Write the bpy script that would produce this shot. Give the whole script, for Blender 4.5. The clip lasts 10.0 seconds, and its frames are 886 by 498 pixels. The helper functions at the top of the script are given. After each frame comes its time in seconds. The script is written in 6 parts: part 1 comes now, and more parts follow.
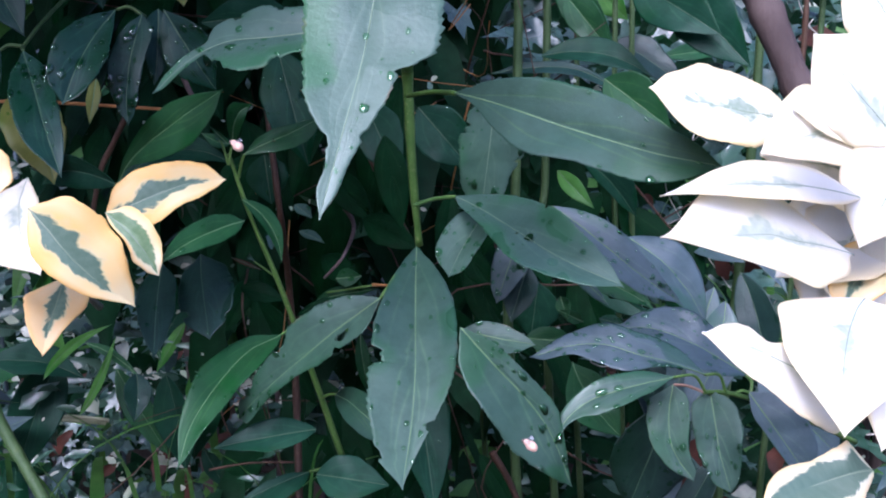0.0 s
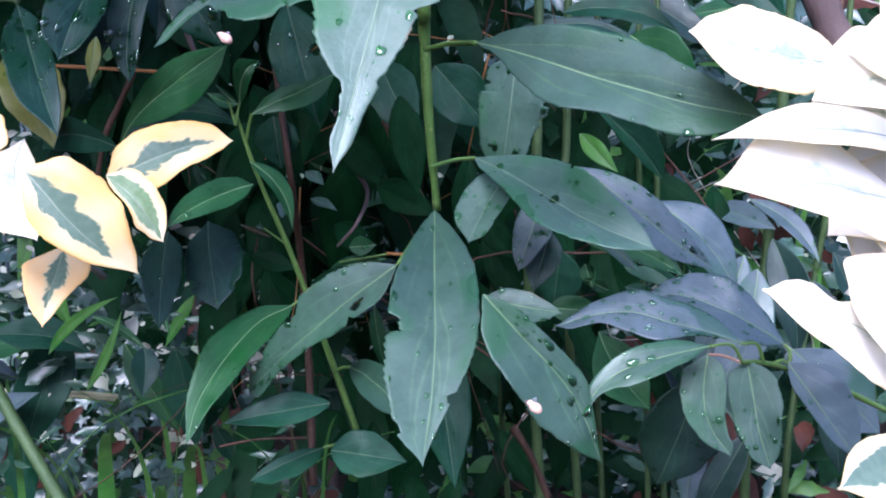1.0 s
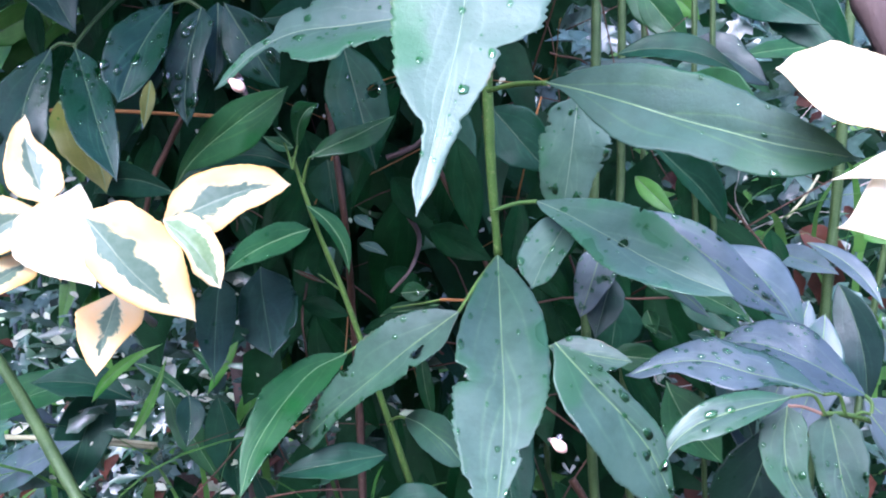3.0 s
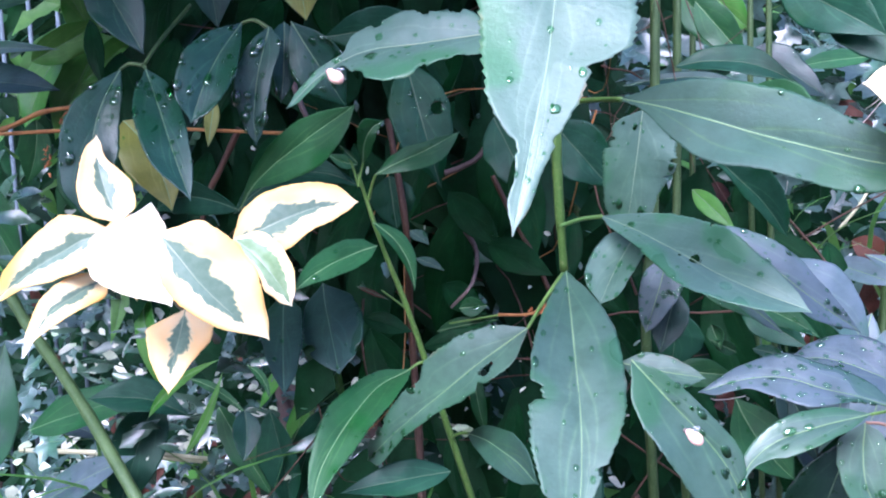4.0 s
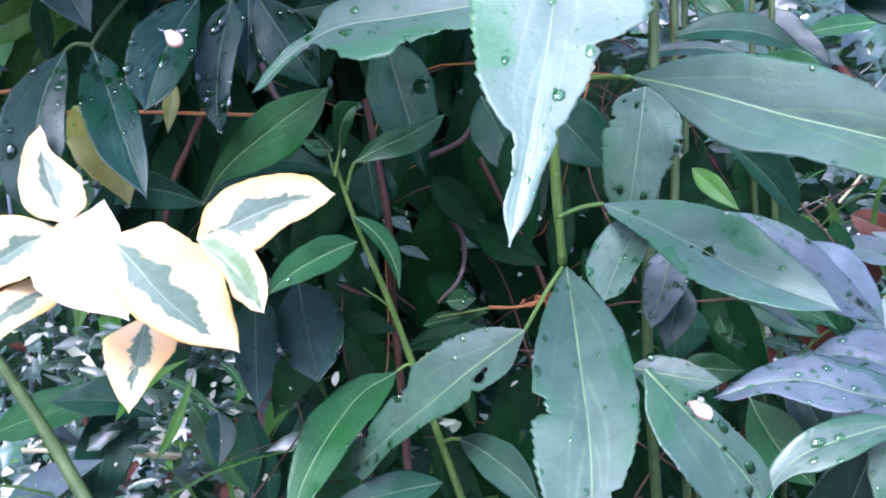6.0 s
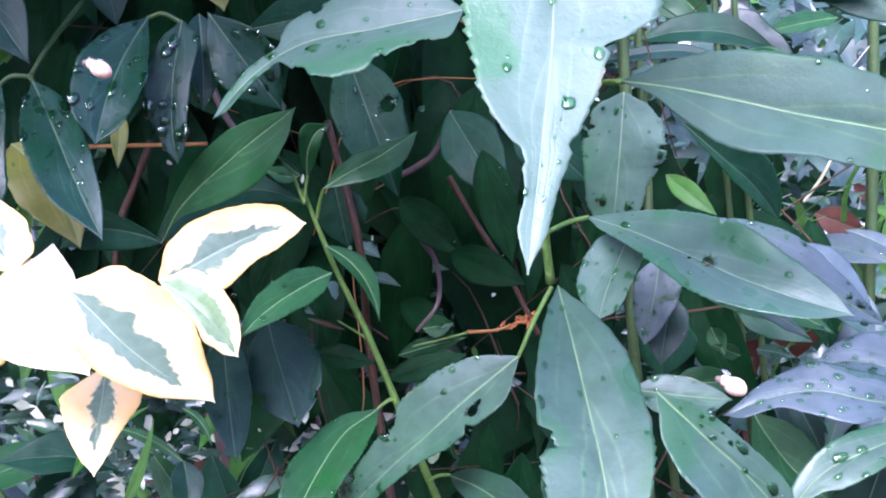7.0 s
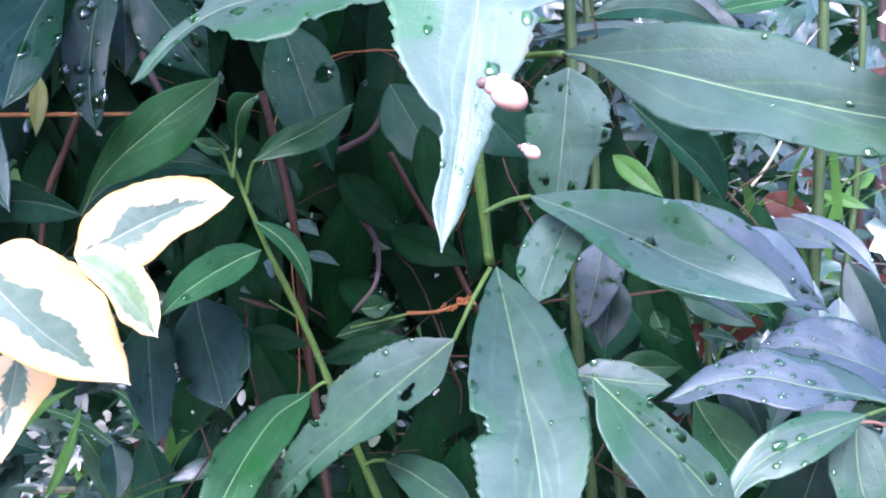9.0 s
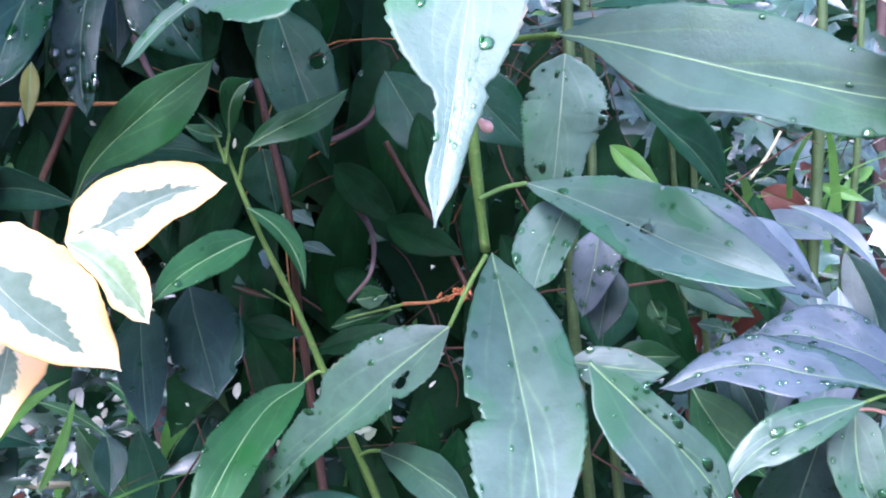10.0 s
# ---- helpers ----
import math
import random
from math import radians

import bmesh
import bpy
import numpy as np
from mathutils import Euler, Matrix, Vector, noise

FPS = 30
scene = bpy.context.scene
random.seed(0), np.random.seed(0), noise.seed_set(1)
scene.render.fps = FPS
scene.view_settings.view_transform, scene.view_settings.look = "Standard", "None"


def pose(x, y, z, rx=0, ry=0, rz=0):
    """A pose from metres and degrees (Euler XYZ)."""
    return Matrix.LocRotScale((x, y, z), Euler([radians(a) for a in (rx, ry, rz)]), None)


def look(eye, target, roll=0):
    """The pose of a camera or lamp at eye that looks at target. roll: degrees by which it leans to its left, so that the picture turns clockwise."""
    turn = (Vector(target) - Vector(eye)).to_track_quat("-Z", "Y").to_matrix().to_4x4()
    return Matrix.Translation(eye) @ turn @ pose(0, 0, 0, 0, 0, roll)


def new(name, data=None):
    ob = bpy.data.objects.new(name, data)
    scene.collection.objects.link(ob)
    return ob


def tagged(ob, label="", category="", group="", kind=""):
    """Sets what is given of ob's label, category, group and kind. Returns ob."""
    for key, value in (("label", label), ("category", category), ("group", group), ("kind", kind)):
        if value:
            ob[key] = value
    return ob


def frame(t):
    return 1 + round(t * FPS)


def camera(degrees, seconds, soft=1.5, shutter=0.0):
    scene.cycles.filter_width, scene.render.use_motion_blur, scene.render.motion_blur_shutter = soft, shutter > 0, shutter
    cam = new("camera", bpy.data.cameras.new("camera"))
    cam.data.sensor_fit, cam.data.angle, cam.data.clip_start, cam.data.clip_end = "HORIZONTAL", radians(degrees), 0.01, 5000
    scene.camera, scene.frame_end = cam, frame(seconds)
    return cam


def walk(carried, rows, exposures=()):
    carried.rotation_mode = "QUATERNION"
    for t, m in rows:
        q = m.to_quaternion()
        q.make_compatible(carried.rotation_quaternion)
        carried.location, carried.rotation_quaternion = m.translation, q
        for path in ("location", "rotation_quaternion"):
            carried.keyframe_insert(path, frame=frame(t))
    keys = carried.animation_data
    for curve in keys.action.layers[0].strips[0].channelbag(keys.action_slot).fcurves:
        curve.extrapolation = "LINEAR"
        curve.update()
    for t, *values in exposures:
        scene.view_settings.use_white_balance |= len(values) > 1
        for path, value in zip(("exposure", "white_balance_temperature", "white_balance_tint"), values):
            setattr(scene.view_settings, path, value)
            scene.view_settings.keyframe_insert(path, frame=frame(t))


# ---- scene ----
cam = camera(49.3, 10.0, soft=2.05)
PATH = [
    (0, (0.027, -0.002, 1.001), (-0.074, 1.977, 0.728), -1.2),
    (0.5, (0.023, 0.011, 0.996), (-0.113, 1.985, 0.706), -1.7),
    (1, (0.021, 0.025, 0.99), (-0.104, 1.996, 0.672), -1.6),
    (1.5, (0.016, 0.033, 0.991), (-0.12, 2.01, 0.724), -1.8),
    (2, (0.014, 0.042, 0.987), (-0.12, 2.021, 0.727), -1.3),
    (3.5, (-0.01, 0.038, 0.99), (-0.213, 2.017, 0.782), -2.3),
    (4, (-0.021, 0.038, 0.993), (-0.245, 2.015, 0.79), -2.4),
    (4.5, (-0.029, 0.043, 1.003), (-0.248, 2.019, 0.783), -2.3),
    (5, (-0.025, 0.058, 0.996), (-0.232, 2.031, 0.744), -2.8),
    (5.2, (-0.027, 0.062, 1.001), (-0.234, 2.033, 0.727), -2.7),
    (6.3, (-0.034, 0.096, 1.0), (-0.169, 2.074, 0.738), -4.5),
    (6.5, (-0.041, 0.104, 0.998), (-0.121, 2.089, 0.766), -5.1),
    (7, (-0.049, 0.112, 1.001), (-0.109, 2.096, 0.761), -6.3),
    (7.5, (-0.055, 0.123, 0.996), (-0.057, 2.11, 0.774), -6.4),
    (8, (-0.051, 0.124, 0.999), (-0.038, 2.109, 0.752), -5.6),
    (8.5, (-0.045, 0.125, 1.0), (-0.029, 2.105, 0.715), -5.2),
    (9, (-0.041, 0.128, 0.997), (-0.013, 2.107, 0.709), -5.2),
    (9.5, (-0.041, 0.129, 0.993), (-0.006, 2.108, 0.709), -5.2),
    (10, (-0.04, 0.131, 0.991), (-0.009, 2.11, 0.702), -5.2),
]
EXPOSURES = [(0.0, 1.10, 5040, 27), (0.5, 1.42, 5050, 28), (1.0, 1.56, 5050, 28), (2.0, 1.99, 5040, 30), (4.5, 2.12, 5040, 31), (7.5, 2.27, 5150, 39), (10.0, 2.36, 5150, 39)]
walk(cam, [(t, look(eye, target, roll)) for t, eye, target, roll in PATH], EXPOSURES)

# ---- world and light ----
world = bpy.data.worlds.new("world")
scene.world = world
world.use_nodes = True
wn = world.node_tree
sky = wn.nodes.new("ShaderNodeTexSky")
sky.sky_type, sky.sun_disc = "NISHITA", False
sky.sun_elevation, sky.sun_rotation = radians(44), radians(192)
sky.air_density, sky.dust_density = 0.8, 4.0
wn.links.new(sky.outputs["Color"], wn.nodes["Background"].inputs["Color"])
wn.nodes["Background"].inputs["Strength"].default_value = 0.14
sun = new("sun", bpy.data.lights.new("sun", "SUN"))
sun.data.energy, sun.data.angle, sun.data.color = 2.2, radians(40), (1.0, 0.95, 0.87)
sun.matrix_world = look((-0.5, -1.9, 3.3), (0.0, 0.5, 0.9))


# ---- materials ----
def material(name):
    m = bpy.data.materials.new(name)
    m.use_nodes = True
    t = m.node_tree
    return m, t, t.nodes["Principled BSDF"]


def node(t, kind, **values):
    n = t.nodes.new(kind)
    for k, v in values.items():
        n.inputs[k.replace("_", " ")].default_value = v
    return n


def ramp(t, src, stops):
    r = t.nodes.new("ShaderNodeValToRGB")
    e = r.color_ramp.elements
    while len(e) < len(stops):
        e.new(0.5)
    for el, (p, c) in zip(e, stops):
        el.position, el.color = p, (*c, 1)
    t.links.new(src, r.inputs["Fac"])
    return r.outputs["Color"]


def mixed(t, fac, a, b, mode="MIX"):
    m = t.nodes.new("ShaderNodeMix")
    m.data_type, m.blend_type = "RGBA", mode
    for socket, v in ((m.inputs[0], fac), (m.inputs[6], a), (m.inputs[7], b)):
        if isinstance(v, (int, float)):
            socket.default_value = v
        elif isinstance(v, tuple):
            socket.default_value = (*v, 1)
        else:
            t.links.new(v, socket)
    return m.outputs[2]


def calc(t, op, a, b=None, c=None):
    m = t.nodes.new("ShaderNodeMath")
    m.operation = op
    for i, v in enumerate((a, b, c)):
        if v is None:
            continue
        if isinstance(v, (int, float)):
            m.inputs[i].default_value = v
        else:
            t.links.new(v, m.inputs[i])
    return m.outputs[0]


def leaf_material(name, dark, light, yellow, rough, spec, through_light=0.25, islands=False, vein_show=0.5, dry_edge=0.0):
    """Waxy leaf: mottled green, paler along the veins, slightly translucent."""
    m, t, p = material(name)
    vein, vein_colour = 0.0, tuple(min(1.0, c * 1.15) for c in yellow)
    geo = t.nodes.new("ShaderNodeTexCoord")
    info = t.nodes.new("ShaderNodeNewGeometry" if islands else "ShaderNodeObjectInfo")
    rnd = info.outputs["Random Per Island" if islands else "Random"]
    big = node(t, "ShaderNodeTexNoise", Scale=38.0, Detail=3.0)
    fine = node(t, "ShaderNodeTexNoise", Scale=420.0, Detail=4.0, Roughness=0.65)
    for n in (big, fine):
        t.links.new(geo.outputs["Object"], n.inputs["Vector"])
    base = ramp(t, big.outputs["Fac"], ((0.32, dark), (0.72, light)))
    base = mixed(t, calc(t, "MULTIPLY", rnd, 0.55), base, light)
    spots = ramp(t, fine.outputs["Fac"], ((0.60, (0, 0, 0)), (0.80, (0.5, 0.5, 0.5))))
    base = mixed(t, spots, base, yellow)
    if not islands:
        uv = t.nodes.new("ShaderNodeSeparateXYZ")
        t.links.new(geo.outputs["UV"], uv.inputs[0])
        across = calc(t, "ABSOLUTE", calc(t, "SUBTRACT", uv.outputs["Y"], 0.5))
        # two pairs of long side veins that leave the midrib at a small angle and run on towards the tip
        sway = calc(t, "MULTIPLY", calc(t, "SUBTRACT", big.outputs["Fac"], 0.5), 0.05)
        for start, reach, speed in ((0.02, 0.36, -4.2), (0.40, 0.32, -3.4), (0.62, 0.30, -4.0)):
            way = calc(t, "MAXIMUM", calc(t, "SUBTRACT", uv.outputs["X"], start), 0.0)
            out = calc(t, "MULTIPLY", calc(t, "SUBTRACT", 1.0, calc(t, "POWER", 2.718, calc(t, "MULTIPLY", way, speed))), reach)
            off = calc(t, "ABSOLUTE", calc(t, "SUBTRACT", calc(t, "ADD", across, sway), out))
            line = ramp(t, off, ((0.0, (1, 1, 1)), (0.013, (0.35, 0.35, 0.35)), (0.032, (0, 0, 0))))
            there = ramp(t, way, ((0.01, (0, 0, 0)), (0.05, (1, 1, 1)), (0.34, (0.75, 0.75, 0.75)), (0.55, (0, 0, 0))))
            vein = calc(t, "MAXIMUM", vein, calc(t, "MULTIPLY", line, there))
        base = mixed(t, calc(t, "MULTIPLY", vein, vein_show), base, vein_colour)
        # dry, pale stretches of the edge
        rim = ramp(t, across, ((0.470, (0, 0, 0)), (0.492, (1, 1, 1))))
        nibbled = node(t, "ShaderNodeTexNoise", Scale=55.0, Detail=2.0)
        t.links.new(geo.outputs["Object"], nibbled.inputs["Vector"])
        dry = ramp(t, nibbled.outputs["Fac"], ((0.58, (0, 0, 0)), (0.66, (0.8, 0.8, 0.8))))
        base = mixed(t, calc(t, "MULTIPLY", calc(t, "MULTIPLY", rim, dry), dry_edge), base, (0.42, 0.34, 0.22))
    hue = node(t, "ShaderNodeTexNoise", Scale=11.0, Detail=2.0)
    t.links.new(geo.outputs["Object"], hue.inputs["Vector"])
    fresh = ramp(t, hue.outputs["Fac"], ((0.55, (0, 0, 0)), (0.72, (0.45, 0.45, 0.45))))
    base = mixed(t, fresh, base, (dark[0] * 0.9, light[1] * 1.05, dark[2] * 0.7))
    cloud = node(t, "ShaderNodeTexNoise", Scale=95.0, Detail=3.0, Roughness=0.6)
    t.links.new(geo.outputs["Object"], cloud.inputs["Vector"])
    base = mixed(t, ramp(t, cloud.outputs["Fac"], ((0.42, (0, 0, 0)), (0.66, (0.5, 0.5, 0.5)))), base, (dark[0] * 0.7, dark[1] * 0.78, dark[2] * 0.7))
    film = None
    if not islands:
        # a film of water, mostly along the edges: deeper green and smoother
        pool = node(t, "ShaderNodeTexNoise", Scale=30.0, Detail=2.0)
        shifted = t.nodes.new("ShaderNodeVectorMath")
        shifted.operation = "ADD"
        t.links.new(geo.outputs["Object"], shifted.inputs[0])
        t.links.new(rnd, shifted.inputs[1])
        t.links.new(shifted.outputs[0], pool.inputs["Vector"])
        film = calc(t, "ADD", pool.outputs["Fac"], calc(t, "MULTIPLY", across, 0.40))
        film = ramp(t, film, ((0.66, (0, 0, 0)), (0.76, (1, 1, 1))))
        base = mixed(t, calc(t, "MULTIPLY", film, 0.55), base, (dark[0] * 0.45, dark[1] * 1.05, dark[2] * 0.45))
    t.links.new(base, p.inputs["Base Color"])
    p.inputs["Roughness"].default_value = rough
    p.inputs["Specular IOR Level"].default_value = spec
    patch = node(t, "ShaderNodeTexNoise", Scale=17.0, Detail=2.0)
    t.links.new(geo.outputs["Object"], patch.inputs["Vector"])
    rr = calc(t, "ADD", calc(t, "MULTIPLY", calc(t, "SUBTRACT", patch.outputs["Fac"], 0.5), 0.7), rough)
    rr = calc(t, "ADD", rr, calc(t, "MULTIPLY", calc(t, "SUBTRACT", big.outputs["Fac"], 0.5), 0.15))
    if film:
        rr = calc(t, "SUBTRACT", rr, calc(t, "MULTIPLY", film, 0.12))
    rr = calc(t, "MAXIMUM", rr, 0.2)
    t.links.new(rr, p.inputs["Roughness"])
    bump = node(t, "ShaderNodeBump", Strength=0.34, Distance=0.0007)
    relief = calc(t, "ADD", fine.outputs["Fac"], calc(t, "MULTIPLY", big.outputs["Fac"], 1.8))
    if not islands:
        # net of small veins
        net = t.nodes.new("ShaderNodeTexVoronoi")
        net.feature = "DISTANCE_TO_EDGE"
        net.inputs["Scale"].default_value = 330.0
        t.links.new(geo.outputs["Object"], net.inputs["Vector"])
        relief = calc(t, "ADD", relief, calc(t, "MULTIPLY", calc(t, "MINIMUM", net.outputs["Distance"], 0.12), 1.0))
    t.links.new(calc(t, "SUBTRACT", relief, calc(t, "MULTIPLY", vein, 0.25)), bump.inputs["Height"])
    t.links.new(bump.outputs["Normal"], p.inputs["Normal"])
    tr = t.nodes.new("ShaderNodeBsdfTranslucent")
    t.links.new(mixed(t, 0.6, base, yellow), tr.inputs["Color"])
    mx = t.nodes.new("ShaderNodeMixShader")
    mx.inputs[0].default_value = through_light
    t.links.new(p.outputs[0], mx.inputs[1])
    t.links.new(tr.outputs[0], mx.inputs[2])
    t.links.new(mx.outputs[0], t.nodes["Material Output"].inputs["Surface"])
    return m


leaf_bright = leaf_material("leaf_bright", (0.037, 0.084, 0.060), (0.062, 0.118, 0.084), (0.11, 0.20, 0.10), 0.48, 0.52, dry_edge=0.8)
# paler copies of the green: white sky sheen is put into the colour
leaf_pale_sheen = leaf_material("leaf_pale_sheen", (0.070, 0.140, 0.104), (0.098, 0.178, 0.134), (0.14, 0.23, 0.15), 0.46, 0.5, dry_edge=0.5)
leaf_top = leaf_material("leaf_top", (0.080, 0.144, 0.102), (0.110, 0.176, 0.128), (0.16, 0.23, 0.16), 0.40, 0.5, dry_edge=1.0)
leaf_mid = leaf_material("leaf_mid", (0.027, 0.070, 0.049), (0.043, 0.096, 0.066), (0.08, 0.15, 0.05), 0.56, 0.34)
leaf_lime = leaf_material("leaf_lime", (0.06, 0.19, 0.03), (0.11, 0.28, 0.05), (0.2, 0.36, 0.08), 0.45, 0.4, 0.4)
leaf_green = leaf_material("leaf_green", (0.012, 0.063, 0.020), (0.025, 0.100, 0.032), (0.07, 0.16, 0.045), 0.50, 0.30)
# sky sheen on wet leaves is put into this blue-grey green
leaf_sky_sheen = leaf_material("leaf_sky_sheen", (0.062, 0.096, 0.106), (0.092, 0.130, 0.147), (0.12, 0.18, 0.14), 0.42, 0.55)
# darker copies of the leaf green: shade inside the shrub put into colour
leaf_inner_shade = leaf_material("leaf_inner_shade", (0.002, 0.015, 0.004), (0.006, 0.036, 0.011), (0.02, 0.06, 0.02), 0.58, 0.07, 0.10)
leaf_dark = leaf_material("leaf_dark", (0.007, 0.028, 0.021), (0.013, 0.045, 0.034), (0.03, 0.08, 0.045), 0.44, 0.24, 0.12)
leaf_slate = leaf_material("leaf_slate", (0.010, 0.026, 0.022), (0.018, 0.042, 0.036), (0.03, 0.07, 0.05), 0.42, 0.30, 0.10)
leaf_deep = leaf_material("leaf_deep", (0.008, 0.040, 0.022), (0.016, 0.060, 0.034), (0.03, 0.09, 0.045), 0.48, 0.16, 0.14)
leaf_yellow = leaf_material("leaf_yellow", (0.116, 0.129, 0.021), (0.184, 0.190, 0.032), (0.245, 0.243, 0.063), 0.45, 0.4)
# near-black green: the shade of the gaps is put into this colour
filler_shade = leaf_material("filler_shade", (0.003, 0.015, 0.005), (0.008, 0.036, 0.013), (0.03, 0.08, 0.025), 0.55, 0.08, 0.10, True)
filler_pale = leaf_material("filler_pale", (0.018, 0.060, 0.030), (0.080, 0.150, 0.100), (0.28, 0.36, 0.26), 0.24, 0.9, 0.20, True)
# near-white leaf colour that stands in for wet glints
filler_glint = leaf_material("filler_glint", (0.38, 0.42, 0.30), (0.70, 0.70, 0.56), (0.8, 0.78, 0.62), 0.32, 0.6, 0.25, True)
ivy_gloss = leaf_material("ivy_gloss", (0.030, 0.075, 0.055), (0.095, 0.155, 0.135), (0.28, 0.34, 0.30), 0.22, 1.0, 0.15, True)
filler_lime = leaf_material("filler_lime", (0.05, 0.16, 0.03), (0.12, 0.28, 0.05), (0.2, 0.34, 0.08), 0.45, 0.4, 0.35, True)


def variegated_material(name, heart_width, cream_dark, cream_light, heart_dark=(0.12, 0.19, 0.13), heart_light=(0.15, 0.22, 0.155), through_light=0.25):
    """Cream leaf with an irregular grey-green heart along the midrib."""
    m, t, p = material(name)
    geo = t.nodes.new("ShaderNodeTexCoord")
    info = t.nodes.new("ShaderNodeObjectInfo")
    uv = t.nodes.new("ShaderNodeSeparateXYZ")
    t.links.new(geo.outputs["UV"], uv.inputs[0])
    shift = t.nodes.new("ShaderNodeVectorMath")
    shift.operation = "ADD"
    t.links.new(geo.outputs["Object"], shift.inputs[0])
    t.links.new(info.outputs["Random"], shift.inputs[1])
    jag = node(t, "ShaderNodeTexNoise", Scale=75.0, Detail=3.0, Roughness=0.6)
    wide = node(t, "ShaderNodeTexNoise", Scale=26.0, Detail=1.0)
    fine = node(t, "ShaderNodeTexNoise", Scale=300.0, Detail=3.0)
    for n in (jag, wide, fine):
        t.links.new(shift.outputs[0], n.inputs["Vector"])
    across = calc(t, "ABSOLUTE", calc(t, "SUBTRACT", uv.outputs["Y"], 0.5))
    edge = calc(t, "ADD", across, calc(t, "MULTIPLY", calc(t, "SUBTRACT", jag.outputs["Fac"], 0.5), 0.40))
    edge = calc(t, "ADD", edge, calc(t, "MULTIPLY", calc(t, "SUBTRACT", wide.outputs["Fac"], 0.5), 0.35))
    # the border steps in and out along the side veins
    slant = calc(t, "SUBTRACT", uv.outputs["X"], calc(t, "MULTIPLY", across, 0.8))
    slant = calc(t, "ADD", slant, calc(t, "MULTIPLY", info.outputs["Random"], 9.0))
    steps = t.nodes.new("ShaderNodeCombineXYZ")
    t.links.new(calc(t, "MULTIPLY", slant, 9.0), steps.inputs[0])
    t.links.new(calc(t, "SIGN", calc(t, "SUBTRACT", uv.outputs["Y"], 0.5)), steps.inputs[1])
    veined = node(t, "ShaderNodeTexNoise", Scale=1.0, Detail=3.0, Roughness=0.6)
    t.links.new(steps.outputs[0], veined.inputs["Vector"])
    edge = calc(t, "ADD", edge, calc(t, "MULTIPLY", calc(t, "SUBTRACT", veined.outputs["Fac"], 0.5), 0.30))
    along = calc(t, "ABSOLUTE", calc(t, "SUBTRACT", uv.outputs["X"], 0.42))
    edge = calc(t, "ADD", edge, calc(t, "MULTIPLY", calc(t, "POWER", along, 2.0), 0.9))
    heart = ramp(t, edge, ((max(0.0, heart_width - 0.02), (1, 1, 1)), (heart_width + 0.02, (0, 0, 0))))
    pale = ramp(t, edge, ((heart_width + 0.02, (1, 1, 1)), (heart_width + 0.09, (0, 0, 0))))
    cream = ramp(t, wide.outputs["Fac"], ((0.30, cream_dark), (0.56, cream_light)))
    green = ramp(t, fine.outputs["Fac"], ((0.35, heart_dark), (0.65, heart_light)))
    rim = ramp(t, across, ((0.34, (0, 0, 0)), (0.5, (0.7, 0.7, 0.7))))
    cream = mixed(t, rim, cream, (cream_dark[0], cream_dark[1] * 0.9, cream_dark[2] * 0.6))
    base = mixed(t, calc(t, "MULTIPLY", pale, 0.35), cream, (0.55, 0.60, 0.40))
    base = mixed(t, heart, base, green)
    t.links.new(base, p.inputs["Base Color"])
    p.inputs["Roughness"].default_value = 0.38
    bump = node(t, "ShaderNodeBump", Strength=0.25, Distance=0.0006)
    t.links.new(fine.outputs["Fac"], bump.inputs["Height"])
    t.links.new(bump.outputs["Normal"], p.inputs["Normal"])
    tr = t.nodes.new("ShaderNodeBsdfTranslucent")
    t.links.new(base, tr.inputs["Color"])
    mx = t.nodes.new("ShaderNodeMixShader")
    mx.inputs[0].default_value = through_light
    t.links.new(p.outputs[0], mx.inputs[1])
    t.links.new(tr.outputs[0], mx.inputs[2])
    t.links.new(mx.outputs[0], t.nodes["Material Output"].inputs["Surface"])
    return m


variegated = variegated_material("variegated_leaf", 0.14, (0.84, 0.54, 0.15), (0.87, 0.74, 0.43))
variegated_gold = variegated_material("variegated_gold_leaf", 0.07, (0.84, 0.58, 0.26), (0.86, 0.70, 0.42))
variegated_broad = variegated_material("variegated_broad_leaf", 0.30, (0.84, 0.58, 0.20), (0.87, 0.77, 0.48), (0.15, 0.25, 0.11), (0.20, 0.31, 0.15))
variegated_edge = variegated_material("variegated_edge_leaf", 0.34, (0.86, 0.70, 0.42), (0.88, 0.80, 0.60))
# whiter cream and hearts: strong sun on these leaves is put into the colour
variegated_sunlit = variegated_material("variegated_sunlit_leaf", 0.05, (0.88, 0.83, 0.70), (0.90, 0.88, 0.82), (0.50, 0.56, 0.46), (0.62, 0.66, 0.56), 0.45)
variegated_soft = variegated_material("variegated_soft_leaf", 0.13, (0.88, 0.76, 0.50), (0.89, 0.84, 0.68), (0.30, 0.38, 0.28), (0.42, 0.48, 0.38), 0.35)


